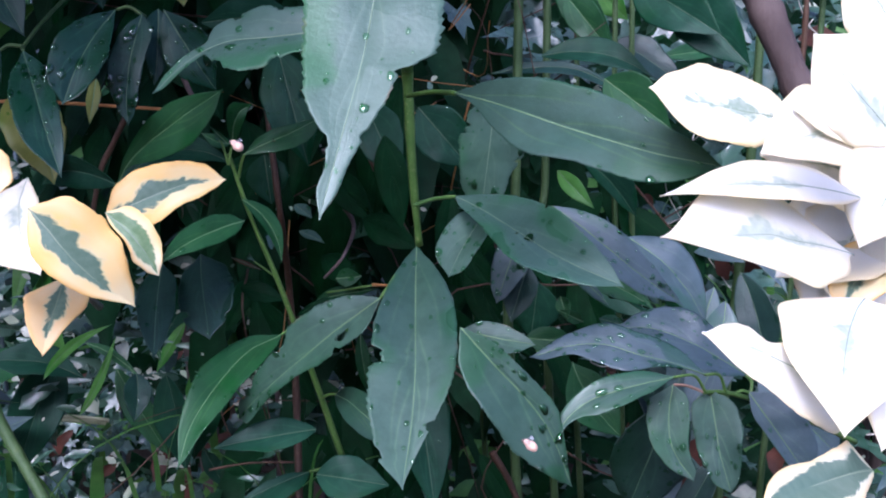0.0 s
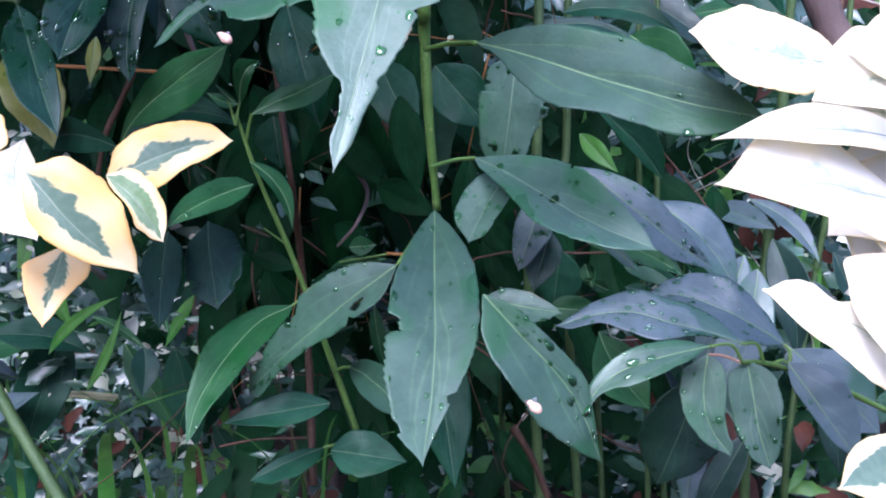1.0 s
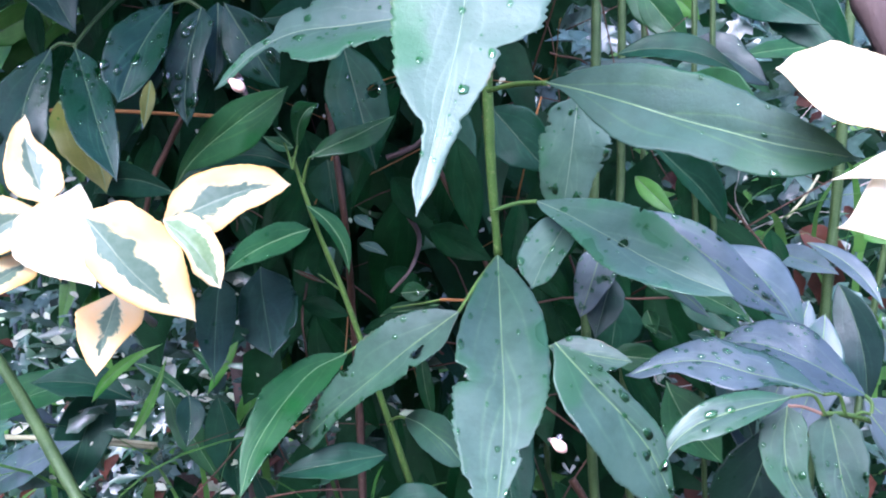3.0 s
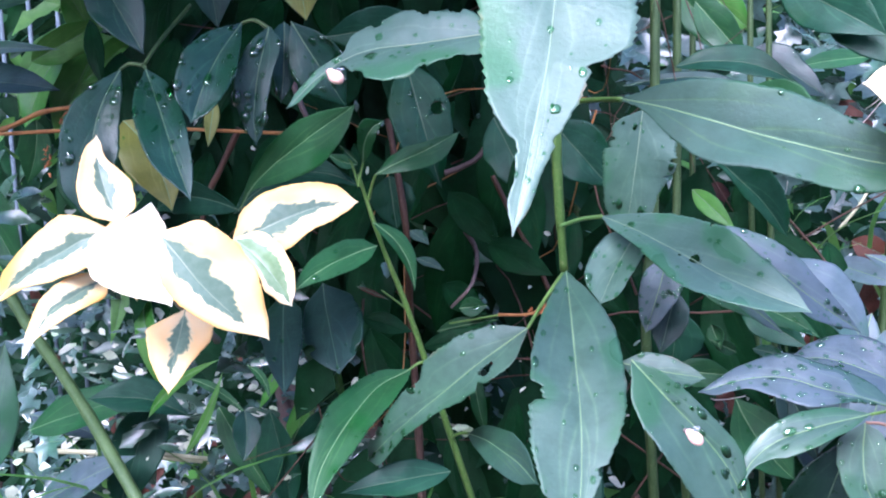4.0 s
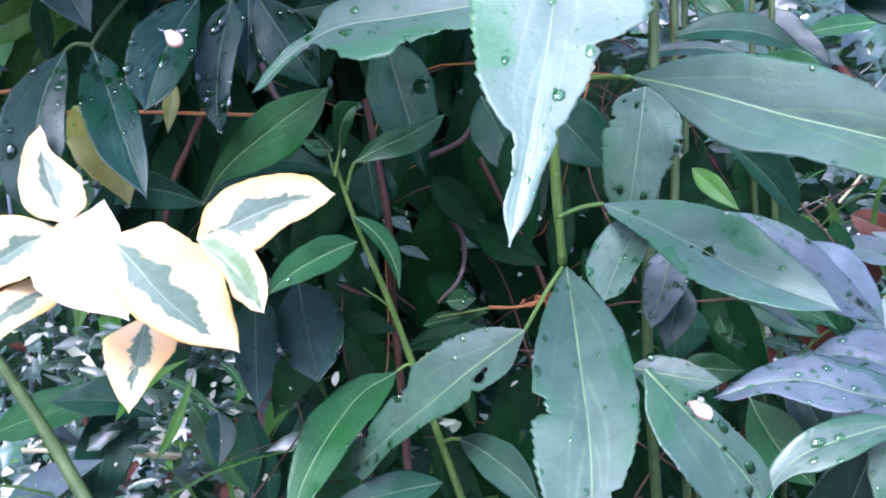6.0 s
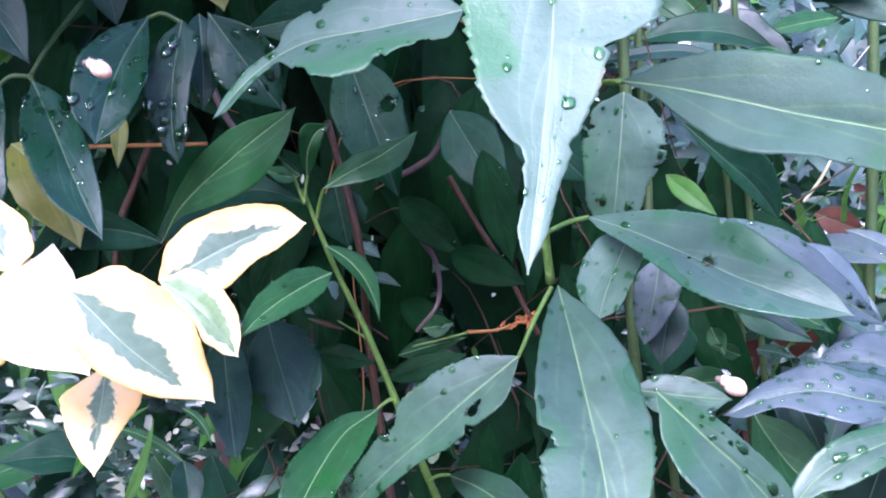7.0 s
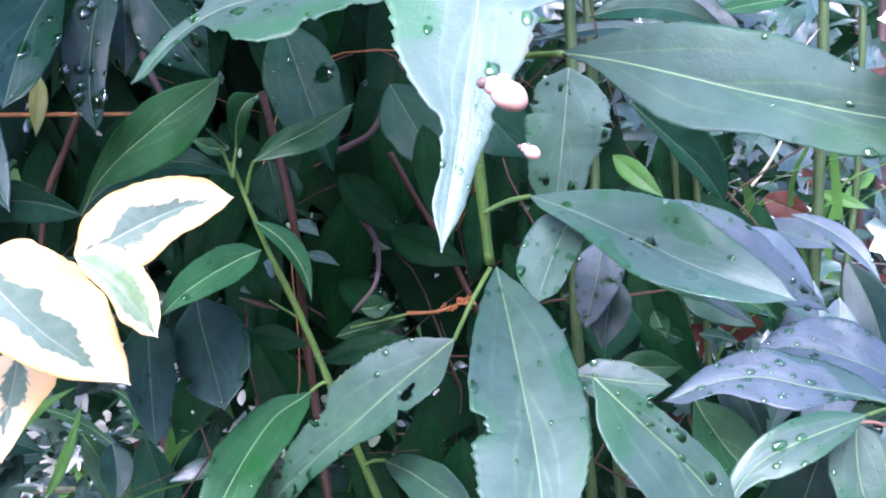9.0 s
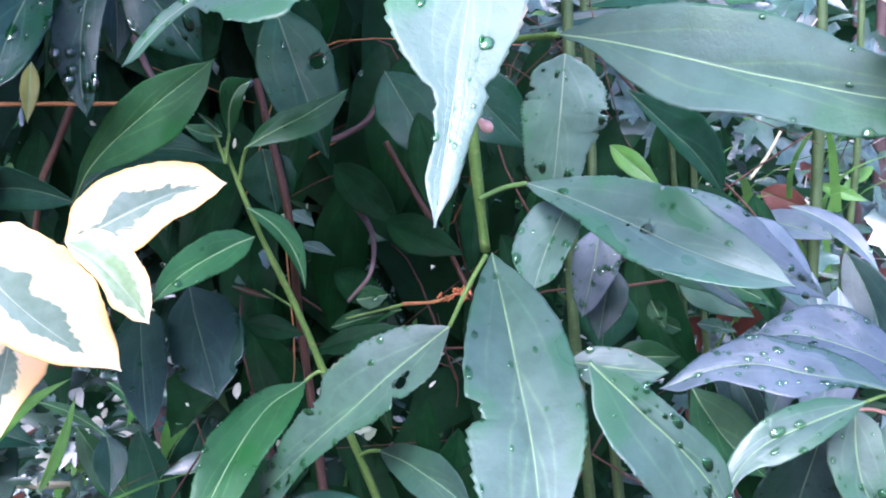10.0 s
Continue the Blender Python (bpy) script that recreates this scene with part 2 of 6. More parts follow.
def rough_material(name, a, b, c, scale, rough, depth=0.002, stretch=1.0):
    m, t, p = material(name)
    geo = t.nodes.new("ShaderNodeTexCoord")
    sc = t.nodes.new("ShaderNodeMapping")
    sc.inputs["Scale"].default_value = (1, 1, stretch)
    t.links.new(geo.outputs["Object"], sc.inputs["Vector"])
    big = node(t, "ShaderNodeTexNoise", Scale=scale, Detail=4.0)
    fine = node(t, "ShaderNodeTexNoise", Scale=scale * 9, Detail=4.0, Roughness=0.7)
    for n in (big, fine):
        t.links.new(sc.outputs[0], n.inputs["Vector"])
    base = ramp(t, big.outputs["Fac"], ((0.30, a), (0.70, b)))
    spots = ramp(t, fine.outputs["Fac"], ((0.56, (0, 0, 0)), (0.72, (0.8, 0.8, 0.8))))
    t.links.new(mixed(t, spots, base, c), p.inputs["Base Color"])
    p.inputs["Specular IOR Level"].default_value = 0.25
    p.inputs["Roughness"].default_value = rough
    bump = node(t, "ShaderNodeBump", Strength=0.6, Distance=depth)
    t.links.new(fine.outputs["Fac"], bump.inputs["Height"])
    t.links.new(bump.outputs["Normal"], p.inputs["Normal"])
    return m


stem_green = rough_material("stem_green", (0.06, 0.13, 0.025), (0.11, 0.20, 0.04), (0.22, 0.26, 0.10), 60, 0.45, 0.0008)
stalk_green = rough_material("stalk_green", (0.030, 0.060, 0.018), (0.055, 0.095, 0.030), (0.10, 0.13, 0.06), 60, 0.5, 0.0008)
stem_grey = rough_material("stem_grey", (0.16, 0.17, 0.13), (0.28, 0.27, 0.22), (0.12, 0.10, 0.07), 50, 0.7, 0.001)
stem_brown = rough_material("stem_brown", (0.040, 0.021, 0.012), (0.078, 0.042, 0.024), (0.13, 0.08, 0.05), 45, 0.6, 0.001, 0.4)
bark_grey = rough_material("bark_grey", (0.06, 0.042, 0.038), (0.12, 0.088, 0.078), (0.07, 0.04, 0.034), 35, 0.75, 0.002, 0.4)
twig_orange = rough_material("twig_orange", (0.22, 0.10, 0.03), (0.34, 0.17, 0.05), (0.16, 0.07, 0.03), 60, 0.6, 0.001)
straw = rough_material("straw", (0.28, 0.28, 0.16), (0.42, 0.42, 0.26), (0.26, 0.22, 0.12), 60, 0.6, 0.001)
twig_pink = rough_material("twig_pink", (0.22, 0.13, 0.09), (0.32, 0.20, 0.14), (0.20, 0.22, 0.10), 60, 0.5, 0.0006)
twig_white = rough_material("twig_white", (0.42, 0.38, 0.32), (0.60, 0.55, 0.47), (0.34, 0.24, 0.18), 60, 0.5, 0.001)
rust = rough_material("rust", (0.30, 0.10, 0.03), (0.48, 0.19, 0.07), (0.20, 0.07, 0.03), 400, 0.6, 0.0003)
soil = rough_material("soil", (0.018, 0.013, 0.010), (0.045, 0.033, 0.024), (0.09, 0.065, 0.045), 14, 0.9, 0.01)
vein_pale = rough_material("vein_pale", (0.115, 0.205, 0.085), (0.175, 0.270, 0.120), (0.10, 0.18, 0.08), 60, 0.5, 0.0004)
# dimmer vein copy for the leaves with shade in their colour
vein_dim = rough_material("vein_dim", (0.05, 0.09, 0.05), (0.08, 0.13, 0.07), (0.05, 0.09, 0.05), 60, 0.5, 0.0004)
vein_soft = rough_material("vein_soft", (0.17, 0.25, 0.15), (0.22, 0.30, 0.19), (0.15, 0.22, 0.14), 60, 0.5, 0.0004)
vein_cream = rough_material("vein_cream", (0.22, 0.28, 0.19), (0.32, 0.37, 0.26), (0.28, 0.33, 0.22), 60, 0.5, 0.0004)
fly_pale = rough_material("fly_pale", (0.58, 0.34, 0.25), (0.66, 0.45, 0.35), (0.5, 0.26, 0.20), 900, 0.4, 0.0001)
fly_dark = rough_material("fly_dark", (0.10, 0.07, 0.06), (0.16, 0.12, 0.10), (0.05, 0.04, 0.04), 900, 0.4, 0.0001)
metal_blue = rough_material("metal_blue", (0.05, 0.07, 0.085), (0.08, 0.105, 0.12), (0.03, 0.04, 0.05), 20, 0.85, 0.0005)
dead_leaf = rough_material("dead_leaf", (0.036, 0.012, 0.006), (0.080, 0.026, 0.013), (0.03, 0.012, 0.010), 50, 0.6, 0.001)

water, wt, wp = material("water_drop")
wt.nodes.remove(wp)
clear = wt.nodes.new("ShaderNodeBsdfTransparent")
clear.inputs["Color"].default_value = (0.56, 0.86, 0.60, 1)
shine = node(wt, "ShaderNodeBsdfGlossy", Roughness=0.05)
edge = node(wt, "ShaderNodeFresnel", IOR=1.5)
wmix = wt.nodes.new("ShaderNodeMixShader")
wt.links.new(calc(wt, "MULTIPLY_ADD", edge.outputs[0], 1.15, 0.02), wmix.inputs[0])
wt.links.new(clear.outputs[0], wmix.inputs[1])
wt.links.new(shine.outputs[0], wmix.inputs[2])
wt.links.new(wmix.outputs[0], wt.nodes["Material Output"].inputs["Surface"])

wing_clear, gt, gp = material("wing_clear")
gp.inputs["Base Color"].default_value = (0.8, 0.8, 0.85, 1)
gp.inputs["Roughness"].default_value = 0.25
gp.inputs["Alpha"].default_value = 0.25


# ---- builders ----
def mesh_object(name, bm, mat, parent=None, label="", smooth=True):
    me = bpy.data.meshes.new(name)
    bm.to_mesh(me)
    bm.free()
    me.materials.append(mat)
    if smooth:
        me.shade_smooth()
    ob = new(name, me)
    ob.parent = parent
    if label:
        tagged(ob, label)
    return ob


def thing(name, place, label, category, group=""):
    ob = tagged(new(name), label, category, group)
    ob.location = place
    ob.empty_display_size = 0.02
    return ob


def smooth_line(points, steps=8):
    """Catmull-Rom line through the points."""
    p = [Vector(q) for q in points]
    p = [2 * p[0] - p[1]] + p + [2 * p[-1] - p[-2]]
    line = []
    for a, b, c, d in zip(p, p[1:], p[2:], p[3:]):
        for i in range(steps):
            u = i / steps
            line.append(0.5 * (2 * b + (c - a) * u + (2 * a - 5 * b + 4 * c - d) * u * u + (3 * b - a - 3 * c + d) * u ** 3))
    line.append(p[-2])
    return line


def sweep(bm, line, r0, r1, sides=8, rough=0.0):
    """A tube along a line, tapering from r0 to r1, closed at both ends."""
    rings, side = [], None
    for i, p in enumerate(line):
        d = (line[min(i + 1, len(line) - 1)] - line[max(i - 1, 0)]).normalized()
        side = (side - d * side.dot(d)).normalized() if side else d.orthogonal().normalized()
        other = d.cross(side)
        r = r0 + (r1 - r0) * i / (len(line) - 1)
        r *= 1 + rough * noise.noise(p * 90)
        rings.append([bm.verts.new(p + (side * math.cos(2 * math.pi * k / sides) + other * math.sin(2 * math.pi * k / sides)) * r) for k in range(sides)])
    for a, b in zip(rings, rings[1:]):
        for k in range(sides):
            bm.faces.new((a[k], a[(k + 1) % sides], b[(k + 1) % sides], b[k]))
    bm.faces.new(rings[0][::-1])
    bm.faces.new(rings[-1])


def stem(parent, mat, points, r0, r1, name="stem", knots=True):
    o = parent.location
    line = [p - o for p in smooth_line(points, 10)]
    bm = bmesh.new()
    sweep(bm, line, r0, r1, 10, 0.18 if knots else 0.05)
    return mesh_object(name, bm, mat, parent)


def petiole(parent, mat, points, r0, r1):
    return stem(parent, mat, points, r0, r1, "petiole", False)


def flowing(values, x):
    """The value at x (0 to 1) of a smooth line through evenly spaced values that begins and ends at nought."""
    p = (0.0, *values, 0.0)
    n = len(p) - 1
    i = min(int(x * n), n - 1)
    f = x * n - i
    a, b, c, d = p[max(i - 1, 0)], p[i], p[i + 1], p[min(i + 2, n)]
    return 0.5 * (2 * b + (c - a) * f + (2 * a - 5 * b + 4 * c - d) * f * f + (3 * b - a - 3 * c + d) * f ** 3)


def leaf_surface(base, tip, width, normal, bow, sag, fold, wave, twist, peak, tipq, teeth, bites, lobes, seed,
                 rib=(), left=(), right=(), toothed_from=0.10):
    """The place of a point of the blade: u from base to tip, v from edge to edge (-1 to 1).
    rib: how far the midrib swings aside, left and right: the half widths from base to tip, all in millimetres."""
    rng = random.Random(seed)
    axis = tip - base
    length = axis.length
    a = axis / length
    n0 = (normal - a * normal.dot(a)).normalized()
    s0 = n0.cross(a)
    p = peak / (1 - peak) * tipq
    top = (peak ** p) * ((1 - peak) ** tipq)
    count = int(34 + rng.random() * 8)
    ph = rng.random() * 6.28

    def half(u, side):
        shape = right if side > 0 else left
        if shape:
            w = max(0.00025, 0.001 * flowing(shape, u))
            if u < 0.5 / (len(shape) + 1):
                w = max(w, 0.0009 * shape[0] * (u * (len(shape) + 1)) ** 0.8)
            w *= 1 + 0.035 * noise.noise(Vector((u * 26, seed * 3.1, side * 5.0)))
            for bs, bu, size, deep in bites:
                x = abs(u - bu) / size
                if bs == side and x < 1:
                    w *= 1 - deep * min(1.0, 3.0 * (1 - x)) * (0.85 + 0.45 * noise.noise(Vector((u * 70, seed, 0))))
            return w
        w = 0.5 * width * (max(u, 1e-4) ** p) * (max(1 - u, 1e-4) ** tipq) / top
        w = w * 0.93 + 0.07 * width * 0.5 * math.sin(math.pi * u)
        w *= 1 + 0.09 * noise.noise(Vector((u * 7, seed * 3.1, side * 5.0))) * math.sin(math.pi * u)
        w *= 1 + lobes * math.sin(20 * u + ph + 2.1 * side) * math.sin(math.pi * u)
        for bs, bu, size, deep in bites:
            if bs == side:
                x = abs(u - bu) / size
                if x < 1:
                    ragged = 0.9 if size > 0.11 else 0.8 + 0.5 * noise.noise(Vector((u * 45, seed, 0)))
                    w *= 1 - deep * min(1.0, 1.6 * (1 - x)) * ragged
        return w

    def at(u, v, lift=0.0):
        side = 1 if v > 0 else -1
        h = half(u, side)
        if abs(v) > 0.9 and toothed_from < u < 0.97:
            x = u * count + 0.35 * noise.noise(Vector((u * count * 0.6, seed, side)))
            h *= 1 + (1.0 if abs(v) > 0.985 else 0.35) * teeth * ((1 - (x % 1.0)) * 1.6 - 0.5) * (0.7 + 0.6 * noise.noise(Vector((math.floor(x), seed, side))))
        tw = twist * (u - 0.5)
        n = n0 * math.cos(tw) + s0 * math.sin(tw)
        s = s0 * math.cos(tw) - n0 * math.sin(tw)
        hump = 4 * u * (1 - u)
        c = base + axis * u + s0 * (0.001 * flowing(rib, u) if rib else bow * length * hump) + n0 * (sag * length * hump)
        up = fold * abs(v) * h * 1.6 + wave * h * v * v * math.sin(11 * u + ph + side * 1.3)
        up += 0.065 * h * noise.noise(Vector((u * 5, v * 1.6, seed * 1.7)))
        up -= 0.036 * h * (1 - abs(v)) ** 6
        return c + s * (v * h) + n * (up + lift)

    return at, length


def drop_mesh(stretch, seed):
    """A flattened drop of water, a little uneven, of radius one."""
    bm = bmesh.new()
    bmesh.ops.create_icosphere(bm, subdivisions=2, radius=1.0)
    for v in bm.verts:
        k = 1 + 0.34 * noise.noise(v.co * 1.1 + Vector((seed, 0, 0)))
        v.co = Vector((v.co.x * stretch * k, v.co.y * k, v.co.z * 0.42))
    me = bpy.data.meshes.new("water_drop")
    bm.to_mesh(me)
    bm.free()
    me.materials.append(water)
    me.shade_smooth()
    return me


DROP_MESHES = [drop_mesh(1.05, 3), drop_mesh(1.3, 9), drop_mesh(1.6, 17)]
COLUMNS = (-1.0, -0.92, -0.7, -0.45, -0.22, -0.06, 0.0, 0.06, 0.22, 0.45, 0.7, 0.92, 1.0)


def leaf(parent, mat, base, tip, width, normal, bow=0.0, sag=0.04, fold=0.1, wave=0.06, twist=0.25, peak=0.41, tipq=1.2,
         teeth=0.0, lobes=0.0, bites=(), holes=(), drops=0, wet=(), seed=0, rows=72, rib=(), left=(), right=(), toothed_from=0.10):
    rows = 170 if teeth > 0.015 else 110 if left else rows
    fold *= 1.6 if mat in (leaf_bright, leaf_slate, leaf_mid, leaf_dark, leaf_deep, leaf_green, leaf_pale_sheen) else 1.0
    base, tip, normal = Vector(base), Vector(tip), Vector(normal)
    rng = random.Random(seed)
    at, length = leaf_surface(Vector(), tip - base, width, normal, bow, sag, fold, wave, twist * rng.uniform(-1, 1), peak, tipq, teeth, bites, lobes, seed,
                              rib, left, right, toothed_from)
    bm = bmesh.new()
    uvs = bm.loops.layers.uv.new("UVMap")
    sheets = []
    k = width * 0.5 / length

    def rim(u, v):
        # draws the nearest corners of the mesh onto the rim of a hole
        for hu, hv, hr in holes:
            d = math.hypot(u - hu, (v - hv) * k)
            if 0.55 * hr < d < 1.5 * hr and abs(v) < 0.99:
                f = hr / d * (1 + 0.25 * noise.noise(Vector((u * 60, v * 9, seed))))
                return hu + (u - hu) * f, max(-0.98, min(0.98, hv + (v - hv) * f))
        return u, v

    columns = COLUMNS if not holes else tuple(i / 14 for i in range(-14, 15))
    for lift in (0.00025, -0.00025):
        sheets.append([[bm.verts.new(at(*rim(i / rows, v), lift if abs(v) < 1 else lift * 0.4)) for v in columns] for i in range(rows + 1)])

    def quad(cells, flip):
        vs = [c[0] for c in cells]
        if flip:
            cells, vs = cells[::-1], vs[::-1]
        f = bm.faces.new(vs)
        for loop, c in zip(f.loops, cells):
            loop[uvs].uv = (c[1], c[2])

    last = len(columns) - 1
    for k, g in enumerate(sheets):
        for i in range(rows):
            for j in range(last):
                u, v = (i + 0.5) / rows, (columns[j] + columns[j + 1]) / 2
                if any(math.hypot(u - hu, (v - hv) * width * 0.5 / length) < hr for hu, hv, hr in holes):
                    continue
                cs = [(g[i + di][j + dj], (i + di) / rows, 0.5 + 0.5 * columns[j + dj]) for di, dj in ((0, 0), (0, 1), (1, 1), (1, 0))]
                quad(cs, k == 0)
    up, low = sheets
    for i in range(rows):
        for j, flip in ((0, False), (last, True)):
            cs = [(up[i][j], i / rows, 0.5 + 0.5 * columns[j]), (up[i + 1][j], (i + 1) / rows, 0.5 + 0.5 * columns[j]),
                  (low[i + 1][j], (i + 1) / rows, 0.5 + 0.5 * columns[j]), (low[i][j], i / rows, 0.5 + 0.5 * columns[j])]
            quad(cs, not flip)
    ob = mesh_object("leaf", bm, mat, parent)
    ob.location = base - parent.location
    # midrib, proud of the blade
    cream = mat in (variegated, variegated_gold, variegated_broad, variegated_sunlit, variegated_edge, variegated_soft)
    shady = mat in (leaf_dark, leaf_deep, leaf_slate, leaf_inner_shade, dead_leaf)
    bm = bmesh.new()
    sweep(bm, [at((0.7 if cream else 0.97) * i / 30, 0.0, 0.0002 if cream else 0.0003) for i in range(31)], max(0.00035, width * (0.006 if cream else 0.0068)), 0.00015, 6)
    mesh_object("midrib", bm, vein_cream if cream else mat if mat is leaf_inner_shade else vein_dim if shady else vein_soft if mat in (leaf_pale_sheen, leaf_top) else vein_pale, ob)
    spots = []
    for _ in range(drops):
        u, v = rng.uniform(0.10, 0.92), rng.uniform(-0.85, 0.85)
        spots.append((u, math.copysign(0.9, v) if rng.random() < 0.3 else v))
    for wu, wv, count in wet:
        spots += [(min(0.985, rng.gauss(wu, 0.022)), max(-0.93, min(0.93, rng.gauss(wv, 0.16)))) for _ in range(count)]
    for u, v in spots:
        if any(math.hypot(u - hu, v - hv) < hr + 0.1 for hu, hv, hr in holes):
            continue
        du, dv = at(u + 0.01, v) - at(u - 0.01, v), at(u, min(v + 0.05, 0.97)) - at(u, v - 0.05)
        z = dv.cross(du).normalized()
        z = -z if z.dot(normal) < 0 else z
        r = rng.choice((0.0005, 0.0007, 0.0008, 0.0010, 0.0013, 0.0019)) * rng.uniform(0.7, 1.15) * (1.25 if mat is leaf_dark else 0.8 if shady or mat is leaf_sky_sheen else 1.0)
        x = du.normalized()
        m = Matrix((x, z.cross(x), z)).transposed().to_4x4()
        m.translation = at(u, v, 0.0002)
        drop = new("water_drop", DROP_MESHES[rng.randrange(3)])
        drop.parent = ob
        drop.matrix_local = m @ Matrix.Diagonal((r, r, r, 1))
    return ob

# the branch that hangs down in front
hanging = thing("hanging_branch", (0.0, 0.50, 1.30), "green drooping shrub branch with long toothed wet leaves", "branch")
stem(hanging, stem_green, [(-0.0174, 0.5300, 1.1087), (-0.0158, 0.5100, 1.0356), (-0.0175, 0.5300, 1.0232), (-0.0170, 0.5379, 0.9747), (-0.0149, 0.5500, 0.9272)], 0.0039, 0.0021)
leaf(hanging, leaf_bright, (-0.0142, 0.5210, 0.9303), (-0.0145, 0.4100, 0.8354), 0.0421, (0.1040, -0.6467, 0.7557), fold=0.1, drops=22, sag=0.05, seed=1, teeth=0.055, toothed_from=0.58, bites=((-1, 0.555, 0.032, 0.30), (-1, 0.585, 0.012, 0.10), (1, 0.8, 0.018, 0.3), (-1, 0.9, 0.02, 0.2)),
     rib=(0.7, 1.8, 2.9, 2.4), right=(6.9, 12.6, 17.0, 19.8, 20.4, 20.4, 19.2, 16.7, 12.5, 7.5, 3.3), left=(5.9, 10.4, 14.4, 17.8, 20.3, 21.7, 22.2, 21.8, 21.0, 17.3, 12.6))
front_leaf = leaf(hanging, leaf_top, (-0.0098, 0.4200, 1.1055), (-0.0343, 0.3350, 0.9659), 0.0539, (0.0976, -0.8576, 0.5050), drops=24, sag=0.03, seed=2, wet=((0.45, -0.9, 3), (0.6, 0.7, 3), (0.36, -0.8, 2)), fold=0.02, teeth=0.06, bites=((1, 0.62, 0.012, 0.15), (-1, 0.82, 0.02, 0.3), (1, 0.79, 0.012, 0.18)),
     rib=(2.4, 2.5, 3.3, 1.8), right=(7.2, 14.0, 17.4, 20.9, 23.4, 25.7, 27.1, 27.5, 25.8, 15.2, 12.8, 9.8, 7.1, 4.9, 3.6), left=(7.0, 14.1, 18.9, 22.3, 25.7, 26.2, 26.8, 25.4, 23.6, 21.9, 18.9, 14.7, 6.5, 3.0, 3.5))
leaf(hanging, leaf_mid, (0.0105, 0.4636, 1.0117), (0.1288, 0.4242, 0.9760), 0.0372, (-0.1785, -0.8989, 0.4001), sag=0.05, seed=3, fold=0.1, teeth=0.02, drops=8,
     rib=(-1.1, -3.4, -4.1, -3.4), right=(8.1, 12.8, 16.4, 18.0, 18.9, 17.4, 14.5, 11.2, 7.0), left=(4.7, 12.6, 18.3, 19.1, 16.4, 15.8, 15.8, 14.1, 9.0))
petiole(hanging, stem_green, [(-0.0165, 0.5170, 1.0120), (-0.0030, 0.4903, 1.0131), (0.0105, 0.4636, 1.0117)], 0.0013, 0.0012)
leaf(hanging, leaf_pale_sheen, (0.0060, 0.5600, 0.9543), (0.0921, 0.4735, 0.9150), 0.0383, (-0.2193, -0.5759, 0.7876), holes=((0.53, 0.02, 0.022), (0.47, -0.1, 0.01)), drops=14, sag=0.05, seed=4, fold=0.1, teeth=0.035, bites=((1, 0.5, 0.012, 0.1), (-1, 0.33, 0.01, 0.1)),
     rib=(-1.5, -4.1, -5.6, -4.5), right=(4.8, 9.5, 13.9, 17.2, 19.2, 20.0, 20.3, 18.6, 15.8, 12.1, 6.6), left=(5.6, 8.4, 10.0, 11.9, 14.0, 16.3, 18.0, 17.8, 15.8, 12.4, 8.4))
petiole(hanging, stem_green, [(-0.0165, 0.5350, 0.9517), (-0.0053, 0.5475, 0.9542), (0.0060, 0.5600, 0.9543)], 0.0011, 0.0012)
leaf(hanging, leaf_bright, (-0.0342, 0.5150, 0.9029), (-0.1262, 0.5520, 0.8233), 0.0301, (-0.5505, -0.7906, 0.2681), drops=18, sag=0.07, seed=5, wet=((0.93, 0.1, 8), (0.8, 0.75, 6), (0.55, -0.85, 3)), fold=0.13, teeth=0.05, bites=((1, 0.26, 0.02, 0.25), (-1, 0.55, 0.02, 0.2), (-1, 0.8, 0.02, 0.25), (-1, 0.88, 0.02, 0.3)), holes=((0.22, 0.5, 0.024), (0.19, 0.38, 0.012)),
     rib=(0.6, 1.8, 1.5, 0.9), right=(11.5, 14.3, 13.9, 13.0, 12.2, 9.8, 8.0, 7.7, 7.2, 6.7, 7.7, 8.9, 8.0), left=(8.1, 13.0, 15.5, 17.1, 17.4, 17.2, 12.3, 13.0, 12.3, 11.4, 9.6, 7.5, 6.0))
petiole(hanging, stem_green, [(-0.0155, 0.5400, 0.9268), (-0.0249, 0.5275, 0.9160), (-0.0342, 0.5150, 0.9029)], 0.0011, 0.0009)
leaf(hanging, leaf_bright, (0.0115, 0.4520, 0.9002), (0.0651, 0.4600, 0.8169), 0.0326, (0.4523, -0.8673, 0.2080), fold=0.1, teeth=0.025, drops=24, sag=0.06, seed=6, wet=((0.62, 0.1, 6), (0.85, 0.2, 6)),
     rib=(1.3, 4.0, 5.4, 3.5), right=(5.5, 7.2, 8.1, 8.4, 8.9, 8.8, 6.5, 4.1, 1.8), left=(11.8, 17.8, 21.1, 23.2, 23.7, 23.6, 19.8, 14.7, 7.7))
leaf(hanging, leaf_bright, (0.0097, 0.5000, 0.8880), (0.0493, 0.4950, 0.8809), 0.0182, (-0.0028, -0.8252, 0.5649), fold=0.1, teeth=0.02, seed=7, drops=14,
     rib=(-0.5, -0.9, -1.0, -0.6), right=(3.0, 5.9, 7.6, 7.5, 7.5, 7.2, 5.9, 4.6, 2.6), left=(4.3, 8.5, 10.0, 10.4, 10.8, 9.3, 7.9, 6.3, 3.1))
